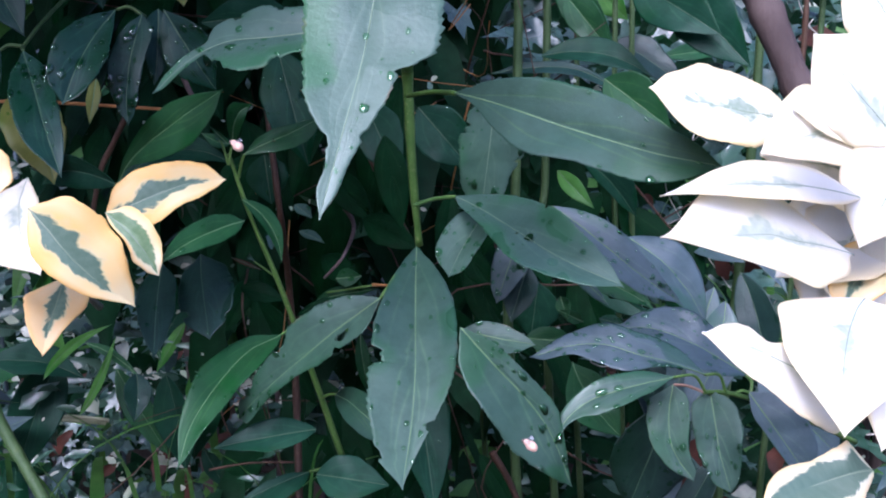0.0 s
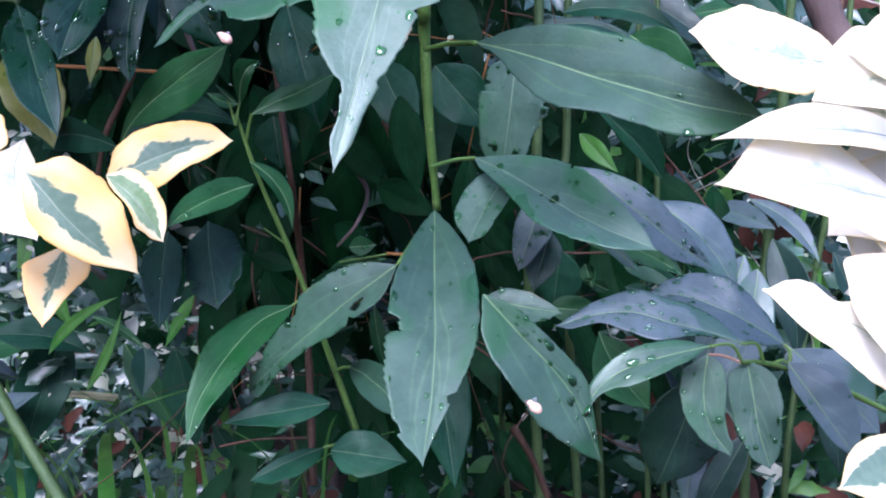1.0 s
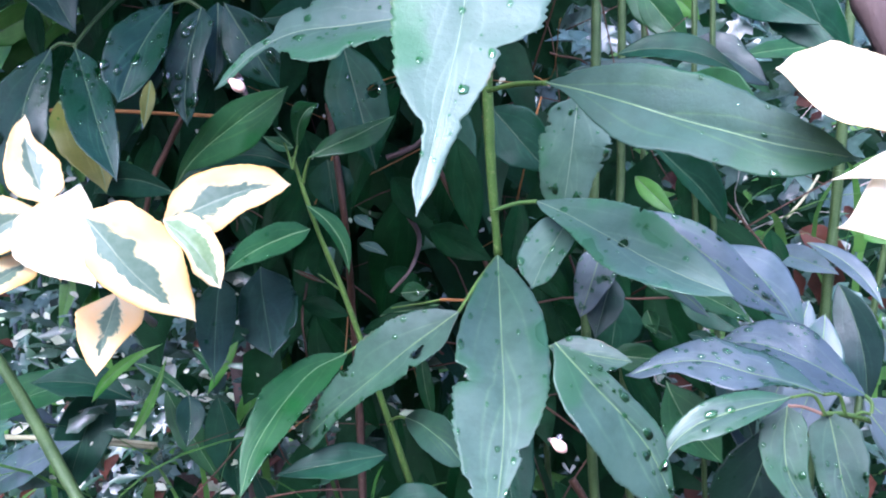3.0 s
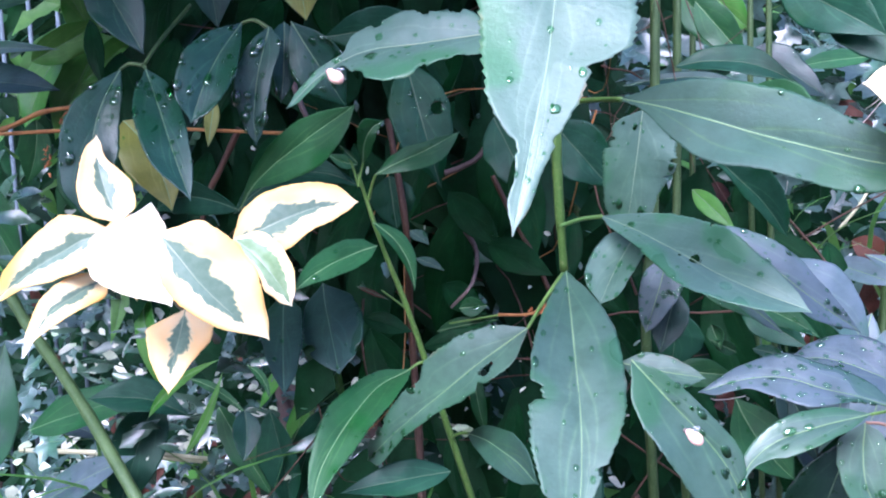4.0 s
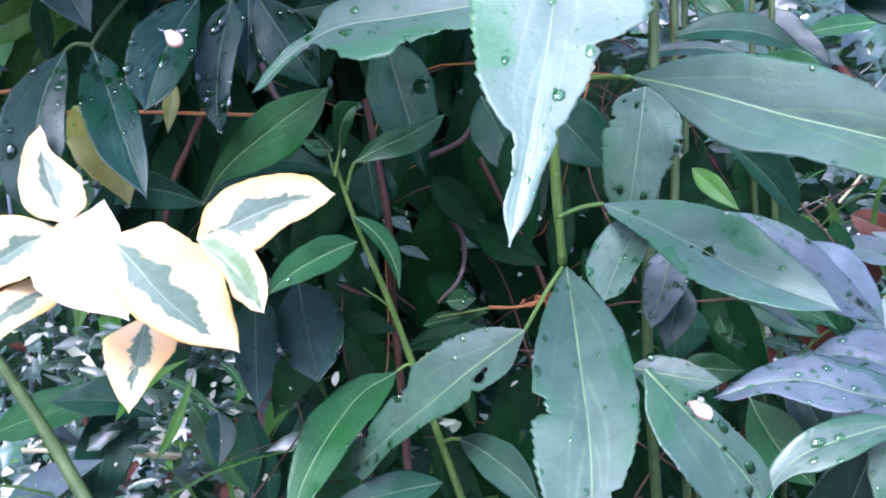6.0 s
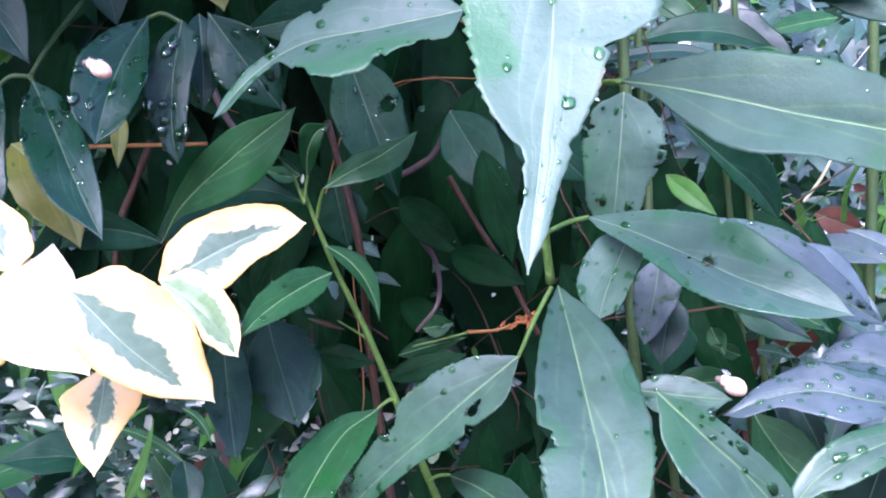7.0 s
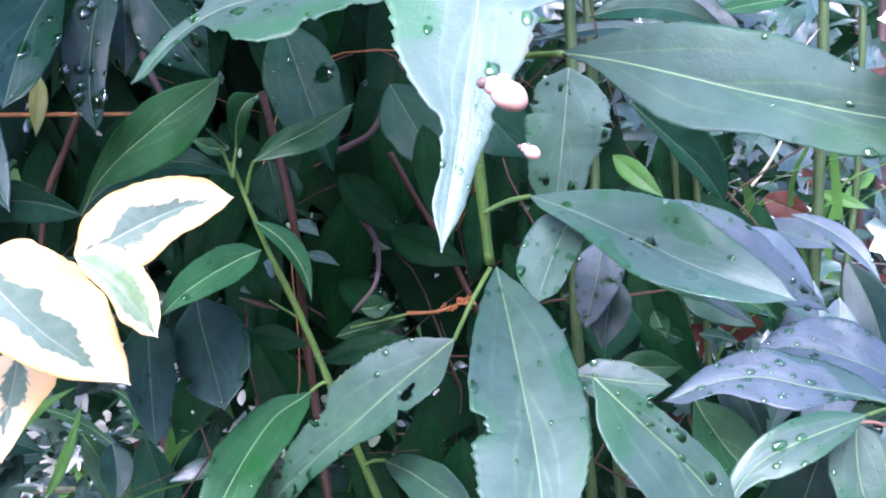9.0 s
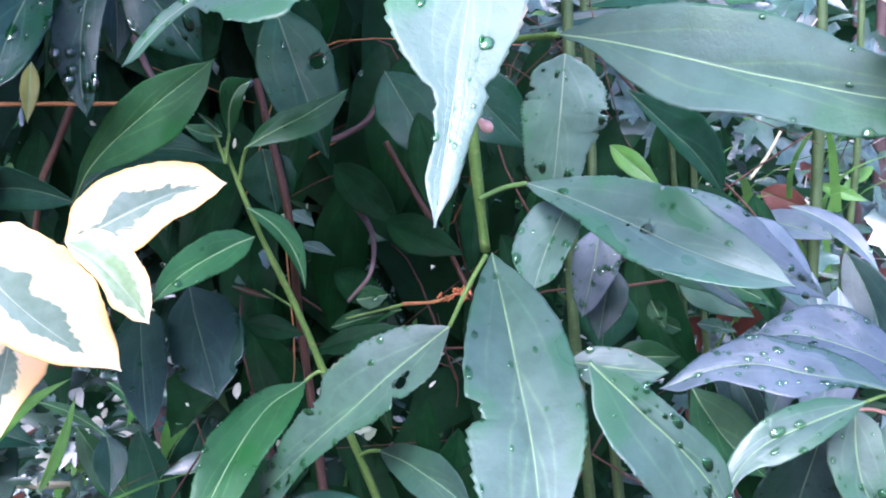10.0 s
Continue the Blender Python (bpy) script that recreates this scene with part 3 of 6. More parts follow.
leaf(hanging, leaf_pale_sheen, (-0.0429, 0.4700, 1.0436), (-0.1420, 0.4820, 1.0154), 0.0377, (-0.2541, -0.7919, 0.5552), wave=0.06, drops=18, sag=0.05, seed=8, wet=((0.55, 0.35, 4), (0.45, 0.3, 3), (0.7, -0.5, 4), (0.38, 0.2, 2)), fold=0.08, teeth=0.03, bites=((-1, 0.28, 0.03, 0.14), (1, 0.33, 0.03, 0.16), (-1, 0.50, 0.025, 0.18), (1, 0.60, 0.03, 0.2), (-1, 0.68, 0.02, 0.2), (1, 0.16, 0.03, 0.12), (-1, 0.14, 0.03, 0.14)),
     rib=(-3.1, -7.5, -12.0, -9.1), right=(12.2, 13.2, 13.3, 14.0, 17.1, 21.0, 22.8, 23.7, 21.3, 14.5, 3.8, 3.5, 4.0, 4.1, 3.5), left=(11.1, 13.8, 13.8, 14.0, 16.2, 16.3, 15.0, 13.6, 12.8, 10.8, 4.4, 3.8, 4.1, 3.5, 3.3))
leaf(hanging, leaf_pale_sheen, (0.0303, 0.5764, 1.0102), (0.0209, 0.5886, 0.9435), 0.0396, (-0.0580, -0.9835, -0.1716), fold=0.06, drops=18, sag=0.03, seed=9, wet=((0.8, 0.5, 8), (0.75, -0.6, 5)), teeth=0.05, bites=((1, 0.36, 0.02, 0.18), (-1, 0.24, 0.02, 0.15), (1, 0.5, 0.02, 0.15), (-1, 0.31, 0.012, 0.12)),
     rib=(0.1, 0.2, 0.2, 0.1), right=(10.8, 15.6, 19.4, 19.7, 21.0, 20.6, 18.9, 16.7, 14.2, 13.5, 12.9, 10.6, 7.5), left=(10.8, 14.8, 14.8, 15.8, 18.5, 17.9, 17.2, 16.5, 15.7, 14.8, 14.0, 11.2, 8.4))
leaf(hanging, leaf_sky_sheen, (0.0697, 0.5600, 0.9124), (0.0895, 0.5174, 0.8977), 0.0071, (-0.4045, -0.4612, 0.7898), fold=0.06, teeth=0.02, drops=3, sag=0.03, seed=10,
     rib=(0.3, 0.6, 0.6, 0.4), right=(1.4, 2.9, 3.4, 3.2, 3.0, 2.6, 2.1, 1.6, 0.8), left=(1.2, 2.4, 3.4, 3.8, 4.2, 4.3, 3.9, 3.6, 2.0))
leaf(hanging, leaf_deep, (-0.0189, 0.5500, 0.8583), (-0.0073, 0.5200, 0.7787), 0.0310, (0.0649, -0.9307, 0.3601), fold=0.1, teeth=0.02, drops=5, seed=61)

# the slender shoot
shoot = thing("shrub_shoot", (-0.02, 0.55, 0.60), "slender green shrub shoot with toothed leaves", "branch")
stem(shoot, stem_green, [(-0.0732, 0.6060, 0.7786), (-0.0898, 0.5910, 0.8462), (-0.1015, 0.5660, 0.9036), (-0.1128, 0.5510, 0.9451), (-0.1213, 0.5410, 0.9824)], 0.0022, 0.0009)
stem(shoot, stem_green, [(-0.1042, 0.5790, 0.9033), (-0.1114, 0.5770, 0.9097), (-0.1178, 0.5740, 0.9155)], 0.0007, 0.0004)
leaf(shoot, leaf_green, (-0.1038, 0.5755, 0.8692), (-0.1478, 0.5000, 0.8111), 0.0251, (0.2046, -0.6695, 0.7141), fold=0.12, drops=9, sag=0.08, seed=11, teeth=0.05,
     rib=(-7.4, -9.3, -9.2, -6.9), right=(7.4, 12.2, 14.2, 13.5, 12.7, 12.2, 10.6, 8.1, 4.6), left=(6.4, 8.7, 10.3, 11.5, 12.4, 10.9, 9.0, 6.5, 3.5))
petiole(shoot, stem_green, [(-0.0950, 0.5795, 0.8720), (-0.0985, 0.5780, 0.8722), (-0.1038, 0.5755, 0.8692)], 0.0009, 0.0008)
leaf(shoot, leaf_green, (-0.1118, 0.5319, 0.9448), (-0.1463, 0.4900, 0.9276), 0.0155, (0.5789, -0.6682, 0.4673), fold=0.08, drops=5, sag=0.06, seed=12, teeth=0.1,
     rib=(-1.4, -2.2, -2.6, -2.0), right=(3.6, 6.0, 7.1, 7.6, 7.1, 6.5, 5.6, 3.7, 1.7), left=(5.1, 6.7, 8.0, 7.9, 7.9, 7.5, 6.9, 5.4, 3.5))
leaf(shoot, leaf_green, (-0.1114, 0.5370, 0.9818), (-0.0678, 0.5520, 1.0024), 0.0141, (0.1813, -0.9372, 0.2980), fold=0.08, drops=2, sag=0.05, seed=13, teeth=0.05, holes=((0.36, 0.0, 0.02),),
     rib=(-0.1, -0.7, -1.1, -0.6), right=(2.3, 4.4, 5.2, 6.0, 5.2, 4.2, 3.1, 2.1, 1.1), left=(2.9, 4.9, 6.9, 8.0, 8.9, 9.0, 8.4, 6.5, 3.5))
petiole(shoot, stem_green, [(-0.1172, 0.5450, 0.9685), (-0.1143, 0.5410, 0.9764), (-0.1114, 0.5370, 0.9818)], 0.0009, 0.0007)
leaf(shoot, leaf_green, (-0.1138, 0.5350, 0.9569), (-0.0947, 0.5450, 0.9186), 0.0112, (0.7092, -0.6832, 0.1741), fold=0.15, teeth=0.0, drops=1, sag=0.06, bow=0.12, seed=14)
petiole(shoot, stem_green, [(-0.1210, 0.5380, 0.9760), (-0.1195, 0.5380, 0.9825), (-0.1178, 0.5380, 0.9884)], 0.0008, 0.0006)
petiole(shoot, stem_green, [(-0.1211, 0.5380, 0.9772), (-0.1243, 0.5380, 0.9893), (-0.1290, 0.5380, 0.9967)], 0.0007, 0.0005)
leaf(shoot, leaf_green, (-0.1189, 0.5406, 0.9871), (-0.1061, 0.5394, 1.0100), 0.0109, (0.4081, -0.8706, -0.2746), fold=0.15, teeth=0.0, drops=3, seed=15,
     rib=(2.3, 4.3, 4.9, 3.9), right=(1.2, 2.4, 3.6, 4.6, 5.6, 6.6, 7.3, 7.8, 7.4), left=(1.3, 2.5, 3.7, 4.0, 4.2, 4.3, 3.6, 2.9, 1.5))
leaf(shoot, leaf_green, (-0.1274, 0.5685, 0.9872), (-0.1424, 0.5615, 0.9940), 0.0081, (0.4986, -0.8289, 0.2536), fold=0.15, teeth=0.0, drops=1, seed=16, bow=0.1)
leaf(shoot, leaf_green, (-0.1208, 0.5367, 0.9886), (-0.1290, 0.5333, 0.9981), 0.0033, (0.2905, -0.9525, -0.0913), fold=0.2, teeth=0.0, drops=2, seed=17)
leaf(shoot, leaf_mid, (-0.0726, 0.5850, 0.8284), (-0.0308, 0.4900, 0.8314), 0.0208, (-0.7986, -0.3359, 0.4993), fold=0.1, teeth=0.01, drops=0, sag=0.06, seed=18,
     rib=(2.0, 3.9, 4.0, 3.3), right=(2.2, 4.3, 6.5, 8.0, 9.2, 10.5, 11.5, 10.8, 8.4), left=(2.1, 4.2, 6.1, 7.2, 8.3, 9.4, 9.3, 9.0, 6.0))
petiole(shoot, stem_green, [(-0.0845, 0.5970, 0.8220), (-0.0786, 0.5910, 0.8264), (-0.0726, 0.5850, 0.8284)], 0.0010, 0.0009)
leaf(shoot, leaf_deep, (-0.0943, 0.6000, 0.7718), (-0.1370, 0.5800, 0.7581), 0.0171, (0.0999, -0.6998, 0.7073), fold=0.1, teeth=0.01, drops=2, sag=0.06, seed=19,
     rib=(0.2, 0.3, 0.1, 0.1), right=(6.5, 9.8, 10.7, 11.7, 12.3, 11.3, 10.3, 9.2, 4.8), left=(1.6, 3.2, 4.3, 4.5, 4.7, 4.7, 4.0, 3.2, 1.9))
petiole(shoot, stem_green, [(-0.0738, 0.6030, 0.7734), (-0.0841, 0.6015, 0.7738), (-0.0943, 0.6000, 0.7718)], 0.0011, 0.0010)

# the cream-edged branch beside it
cream_left = thing("variegated_branch", (-0.20, 0.50, 0.70), "cream-edged variegated shrub branch in bright light", "branch", "variegated branches")
stem(cream_left, stalk_green, [(-0.2060, 0.5000, 0.7564), (-0.2480, 0.5200, 0.8150), (-0.2973, 0.5600, 0.8599), (-0.3471, 0.6000, 0.8957), (-0.3714, 0.6200, 0.9178)], 0.0037, 0.0034)
stem(cream_left, stem_grey, [(-0.2183, 0.5800, 0.8873), (-0.2213, 0.5100, 0.9321), (-0.2305, 0.5100, 0.9598)], 0.0023, 0.0011)
leaf(cream_left, variegated, (-0.2314, 0.4900, 0.9644), (-0.2443, 0.5000, 1.0076), 0.0260, (0.3483, -0.8850, 0.3090), fold=0.18, sag=-0.03, seed=21,
     rib=(1.4, 2.5, 2.7, 2.1), right=(9.4, 12.7, 13.3, 12.8, 12.1, 10.3, 8.6, 6.8, 4.7), left=(9.5, 12.0, 12.6, 13.2, 10.8, 8.1, 4.9, 3.1, 2.1))
leaf(cream_left, variegated, (-0.2338, 0.5020, 0.9565), (-0.3098, 0.5030, 0.9236), 0.0300, (-0.0634, -0.9912, 0.1161), fold=0.12, sag=0.08, seed=22,
     rib=(-6.7, -6.2, -4.7, -2.6), right=(6.8, 13.5, 14.4, 12.7, 11.3, 8.3, 5.5, 4.1, 2.6), left=(7.0, 12.2, 15.7, 15.1, 13.9, 11.7, 9.6, 7.5, 3.7))
leaf(cream_left, variegated_sunlit, (-0.2186, 0.5000, 0.9731), (-0.1870, 0.4400, 0.9302), 0.0389, (-0.0138, -0.5859, 0.8102), fold=0.08, sag=0.08, seed=23,
     rib=(-2.3, -4.7, -5.4, -4.6), right=(2.6, 5.3, 7.9, 10.3, 11.3, 12.3, 11.9, 9.5, 6.5), left=(7.6, 16.7, 23.1, 25.3, 27.6, 26.2, 24.7, 21.0, 14.2))
leaf(cream_left, variegated, (-0.1935, 0.4461, 0.9617), (-0.1510, 0.4630, 0.9100), 0.0367, (0.3598, -0.9330, -0.0094), fold=0.08, sag=0.08, seed=24,
     rib=(-0.9, -2.6, -2.9, -2.1), right=(16.6, 20.7, 22.3, 23.8, 23.1, 21.7, 17.4, 12.4, 7.1), left=(7.0, 11.8, 13.3, 12.9, 11.8, 10.4, 8.7, 5.3, 2.2))
leaf(cream_left, variegated, (-0.1783, 0.5016, 0.9530), (-0.1183, 0.5220, 0.9688), 0.0313, (0.2198, -0.9123, 0.3455), fold=0.15, sag=0.05, seed=25,
     rib=(0.0, 1.6, 2.6, 2.5), right=(10.0, 13.9, 15.8, 15.4, 14.9, 13.6, 12.2, 10.4, 8.0), left=(6.2, 11.2, 15.6, 15.6, 13.0, 10.9, 10.2, 8.3, 4.8))
leaf(cream_left, variegated_broad, (-0.1742, 0.4911, 0.9547), (-0.1454, 0.4840, 0.9218), 0.0176, (0.1378, -0.9363, 0.3231), fold=0.12, sag=0.04, seed=26,
     rib=(1.6, 2.6, 2.6, 1.8), right=(8.9, 11.6, 11.8, 12.1, 11.7, 10.9, 10.1, 7.7, 5.0), left=(2.3, 3.7, 4.1, 4.4, 5.0, 6.3, 7.5, 5.8, 4.0))
leaf(cream_left, variegated_gold, (-0.2166, 0.5300, 0.9142), (-0.2066, 0.4760, 0.8819), 0.0321, (0.3390, -0.4366, 0.8333), fold=0.1, sag=0.03, seed=27,
     rib=(-0.1, -0.2, -0.8, -0.8), right=(8.7, 15.8, 16.1, 16.0, 13.6, 11.2, 8.7, 6.1, 3.4), left=(4.8, 9.7, 13.3, 16.2, 15.3, 13.3, 11.0, 8.2, 5.1))
leaf(cream_left, variegated, (-0.2540, 0.5200, 0.9336), (-0.2687, 0.4600, 0.9054), 0.0204, (0.4923, -0.4674, 0.7343), fold=0.1, sag=0.08, seed=28,
     rib=(-1.5, -3.1, -5.0, -3.2), right=(4.6, 9.2, 10.4, 10.0, 9.7, 8.4, 6.1, 3.1, 0.4), left=(7.0, 8.7, 10.0, 10.4, 9.2, 7.9, 6.5, 5.1, 3.7))
leaf(cream_left, variegated, (-0.2291, 0.5000, 0.9678), (-0.2072, 0.4500, 0.9313), 0.0296, (0.0604, -0.5716, 0.8183), fold=0.12, sag=0.08, seed=29)

# the other cream-edged branch
cream_right = thing("variegated_branch", (0.25, 0.45, 0.60), "variegated shrub branch, bright sun put into its pale cream", "branch", "variegated branches")
stem(cream_right, stem_grey, [(0.2578, 0.5000, 0.7569), (0.2221, 0.4800, 0.8569), (0.2072, 0.4700, 0.9305), (0.2067, 0.4700, 1.0115), (0.2132, 0.4800, 1.0777)], 0.0024, 0.0015)
stem(cream_right, bark_grey, [(0.1845, 0.6446, 1.1205), (0.2004, 0.6309, 1.0658), (0.2162, 0.6172, 1.0194), (0.2251, 0.6035, 0.9776)], 0.0112, 0.0092)
stem(cream_right, stem_brown, [(0.2320, 0.6446, 1.0981), (0.2306, 0.6446, 1.0487), (0.2293, 0.6446, 1.0163), (0.2310, 0.6446, 0.9240)], 0.0019, 0.0019)
leaf(cream_right, variegated_soft, (0.1564, 0.4200, 0.9956), (0.0933, 0.4084, 1.0110), 0.0398, (0.2775, -0.7933, 0.5419), fold=0.1, sag=0.06, seed=31,
     rib=(2.2, 3.8, 3.9, 2.5), right=(5.8, 11.7, 17.5, 19.8, 21.6, 21.9, 21.4, 18.1, 11.3), left=(6.6, 11.0, 13.6, 16.5, 18.2, 17.7, 17.0, 12.7, 8.4))
leaf(cream_right, variegated_sunlit, (0.1634, 0.3600, 0.9676), (0.0779, 0.2920, 0.9756), 0.0212, (0.4500, -0.4768, 0.7551), fold=0.1, sag=0.03, bow=-0.03, seed=32, tipq=1.5)
leaf(cream_right, variegated_sunlit, (0.1574, 0.3500, 0.9481), (0.0764, 0.2820, 0.9644), 0.0469, (0.5200, -0.4450, 0.7291), fold=0.1, sag=0.03, bow=-0.02, seed=33, peak=0.48, tipq=1.6)
leaf(cream_right, variegated_sunlit, (0.1443, 0.3100, 0.9068), (0.0856, 0.2659, 0.9394), 0.0266, (0.6800, -0.5385, 0.4976), fold=0.08, sag=0.08, seed=34,
     rib=(1.9, 3.8, 3.5, 1.6), right=(4.5, 8.9, 13.4, 17.8, 18.6, 17.7, 16.6, 13.4, 8.7), left=(3.8, 7.5, 9.3, 8.6, 8.0, 6.8, 4.5, 6.5, 4.7))
leaf(cream_right, variegated_sunlit, (0.1921, 0.4000, 0.9894), (0.1315, 0.3800, 0.9840), 0.0448, (0.1504, -0.6542, 0.7412), fold=0.1, sag=0.06, bow=-0.06, seed=116, peak=0.5)
leaf(cream_right, variegated_sunlit, (0.1982, 0.4000, 0.9524), (0.1386, 0.3800, 0.9350), 0.0494, (0.0106, -0.6755, 0.7373), fold=0.1, sag=0.06, bow=-0.06, seed=117, peak=0.5)
leaf(cream_right, variegated, (0.1831, 0.3900, 0.9492), (0.1593, 0.3700, 0.9214), 0.0247, (-0.1632, -0.7303, 0.6634), fold=0.1, sag=0.06, seed=118, peak=0.5)
leaf(cream_right, variegated_sunlit, (0.2055, 0.4100, 0.9344), (0.1526, 0.3900, 0.9266), 0.0409, (0.1324, -0.6438, 0.7537), fold=0.1, sag=0.06, seed=140, peak=0.5)
leaf(cream_right, variegated_sunlit, (0.1981, 0.4000, 0.9026), (0.1454, 0.3800, 0.9137), 0.0373, (0.3808, -0.6296, 0.6772), fold=0.1, sag=0.06, seed=141, peak=0.5)
leaf(cream_right, variegated_sunlit, (0.1467, 0.3100, 0.9397), (0.1199, 0.2500, 0.9141), 0.0400, (0.0272, -0.4022, 0.9152), fold=0.08, sag=0.08, bow=-0.05, seed=35, peak=0.45)
leaf(cream_right, variegated_edge, (0.1396, 0.2800, 0.8932), (0.0882, 0.2154, 0.9084), 0.0152, (0.6214, -0.3280, 0.7116), fold=0.1, sag=0.06, seed=36,
     rib=(-0.1, -0.1, -0.2, -0.5), right=(1.7, 3.3, 5.0, 6.6, 8.3, 9.1, 8.5, 8.0, 7.2), left=(5.4, 8.9, 8.2, 7.5, 6.8, 6.1, 6.1, 6.1, 4.5))
leaf(cream_right, variegated_sunlit, (0.1592, 0.3152, 0.9882), (0.1295, 0.3148, 1.0243), 0.0401, (0.3175, -0.9146, 0.2503), fold=0.1, sag=0.06, bow=0.06, seed=37, peak=0.5)
leaf(cream_right, variegated_sunlit, (0.1862, 0.4000, 0.9689), (0.1519, 0.3800, 0.9171), 0.0437, (-0.2841, -0.8161, 0.5032), fold=0.1, sag=0.06, seed=38, peak=0.5)
leaf(cream_right, variegated_sunlit, (0.1944, 0.3800, 0.9919), (0.1593, 0.3500, 0.9505), 0.0383, (-0.1613, -0.7288, 0.6654), fold=0.1, sag=0.06, seed=39, peak=0.5)
leaf(cream_right, variegated_sunlit, (0.1722, 0.3501, 1.0223), (0.1517, 0.3499, 1.0497), 0.0420, (0.3028, -0.9280, 0.2169), fold=0.1, sag=0.06, seed=40, peak=0.5)
leaf(cream_right, variegated_sunlit, (0.1665, 0.3100, 0.9339), (0.1378, 0.2700, 0.9030), 0.0292, (-0.0485, -0.5891, 0.8066), fold=0.1, sag=0.06, seed=41, peak=0.5)
leaf(cream_right, variegated_sunlit, (0.1907, 0.4000, 0.9688), (0.1329, 0.3850, 0.9831), 0.0480, (0.1500, -0.7500, 0.6400), fold=0.1, sag=0.06, seed=142, peak=0.5)
leaf(cream_right, variegated_sunlit, (0.1963, 0.4100, 0.9867), (0.1460, 0.3900, 1.0016), 0.0460, (0.1500, -0.7500, 0.6400), fold=0.1, sag=0.06, seed=143, peak=0.5)
leaf(cream_right, variegated_sunlit, (0.1930, 0.4000, 0.9147), (0.1490, 0.3800, 0.9398), 0.0460, (0.1500, -0.7500, 0.6400), fold=0.1, sag=0.06, seed=144, peak=0.5)

# the dark branch behind, its shade put into the leaf colours
dark_bush = thing("hanging_shrub_branch", (-0.25, 0.62, 1.20), "shrub branch with drooping wet leaves, shade put into their dark green", "branch")
stem(dark_bush, stalk_green, [(-0.2361, 0.6200, 1.0875), (-0.2319, 0.5600, 1.0600), (-0.2301, 0.5300, 1.0437)], 0.0012, 0.0010)
petiole(dark_bush, stalk_green, [(-0.2301, 0.5300, 1.0437), (-0.2370, 0.5280, 1.0446), (-0.2409, 0.5250, 1.0416)], 0.0010, 0.0009)
petiole(dark_bush, stalk_green, [(-0.2301, 0.5300, 1.0437), (-0.2262, 0.5210, 1.0428), (-0.2214, 0.5119, 1.0399)], 0.0010, 0.0009)
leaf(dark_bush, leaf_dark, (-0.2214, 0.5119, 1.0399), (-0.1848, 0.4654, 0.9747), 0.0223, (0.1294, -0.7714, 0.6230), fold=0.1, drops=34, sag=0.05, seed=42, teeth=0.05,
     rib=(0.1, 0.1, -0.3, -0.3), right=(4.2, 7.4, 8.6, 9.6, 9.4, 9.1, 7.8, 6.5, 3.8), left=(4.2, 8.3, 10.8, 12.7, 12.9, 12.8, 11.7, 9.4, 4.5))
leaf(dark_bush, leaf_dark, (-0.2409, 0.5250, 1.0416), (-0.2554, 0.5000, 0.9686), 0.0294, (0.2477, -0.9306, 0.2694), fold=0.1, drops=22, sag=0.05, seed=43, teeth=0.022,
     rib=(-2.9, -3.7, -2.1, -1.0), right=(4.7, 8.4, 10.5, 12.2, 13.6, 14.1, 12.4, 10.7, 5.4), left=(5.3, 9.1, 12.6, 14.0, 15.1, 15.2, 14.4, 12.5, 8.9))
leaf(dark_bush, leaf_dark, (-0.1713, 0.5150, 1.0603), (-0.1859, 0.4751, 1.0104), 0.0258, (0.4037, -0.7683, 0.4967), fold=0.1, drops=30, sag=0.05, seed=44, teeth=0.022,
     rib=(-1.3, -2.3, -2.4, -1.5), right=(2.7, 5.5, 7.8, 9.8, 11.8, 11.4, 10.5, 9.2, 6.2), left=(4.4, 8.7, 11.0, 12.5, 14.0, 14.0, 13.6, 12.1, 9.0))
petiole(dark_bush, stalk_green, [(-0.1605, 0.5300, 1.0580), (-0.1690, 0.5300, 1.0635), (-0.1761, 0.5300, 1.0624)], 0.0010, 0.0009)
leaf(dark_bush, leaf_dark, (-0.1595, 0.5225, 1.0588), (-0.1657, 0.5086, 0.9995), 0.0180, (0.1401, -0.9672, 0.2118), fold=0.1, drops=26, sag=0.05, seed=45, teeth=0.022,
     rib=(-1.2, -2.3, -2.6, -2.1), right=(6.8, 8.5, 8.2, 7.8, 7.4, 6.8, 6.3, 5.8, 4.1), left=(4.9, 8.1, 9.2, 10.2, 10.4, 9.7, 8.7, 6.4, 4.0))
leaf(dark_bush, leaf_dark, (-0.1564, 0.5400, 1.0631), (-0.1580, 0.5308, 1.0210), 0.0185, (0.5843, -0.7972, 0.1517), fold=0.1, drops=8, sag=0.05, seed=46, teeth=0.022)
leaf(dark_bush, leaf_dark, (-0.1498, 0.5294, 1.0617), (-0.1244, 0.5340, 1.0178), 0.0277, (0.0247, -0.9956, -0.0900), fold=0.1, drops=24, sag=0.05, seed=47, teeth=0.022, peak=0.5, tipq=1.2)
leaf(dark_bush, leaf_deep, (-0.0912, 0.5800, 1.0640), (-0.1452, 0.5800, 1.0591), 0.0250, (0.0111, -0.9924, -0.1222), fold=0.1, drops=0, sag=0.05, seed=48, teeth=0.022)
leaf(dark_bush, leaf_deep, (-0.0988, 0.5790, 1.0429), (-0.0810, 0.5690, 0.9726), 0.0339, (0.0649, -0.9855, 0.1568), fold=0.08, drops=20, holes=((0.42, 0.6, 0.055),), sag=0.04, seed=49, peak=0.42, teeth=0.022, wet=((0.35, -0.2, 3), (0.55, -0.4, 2)))
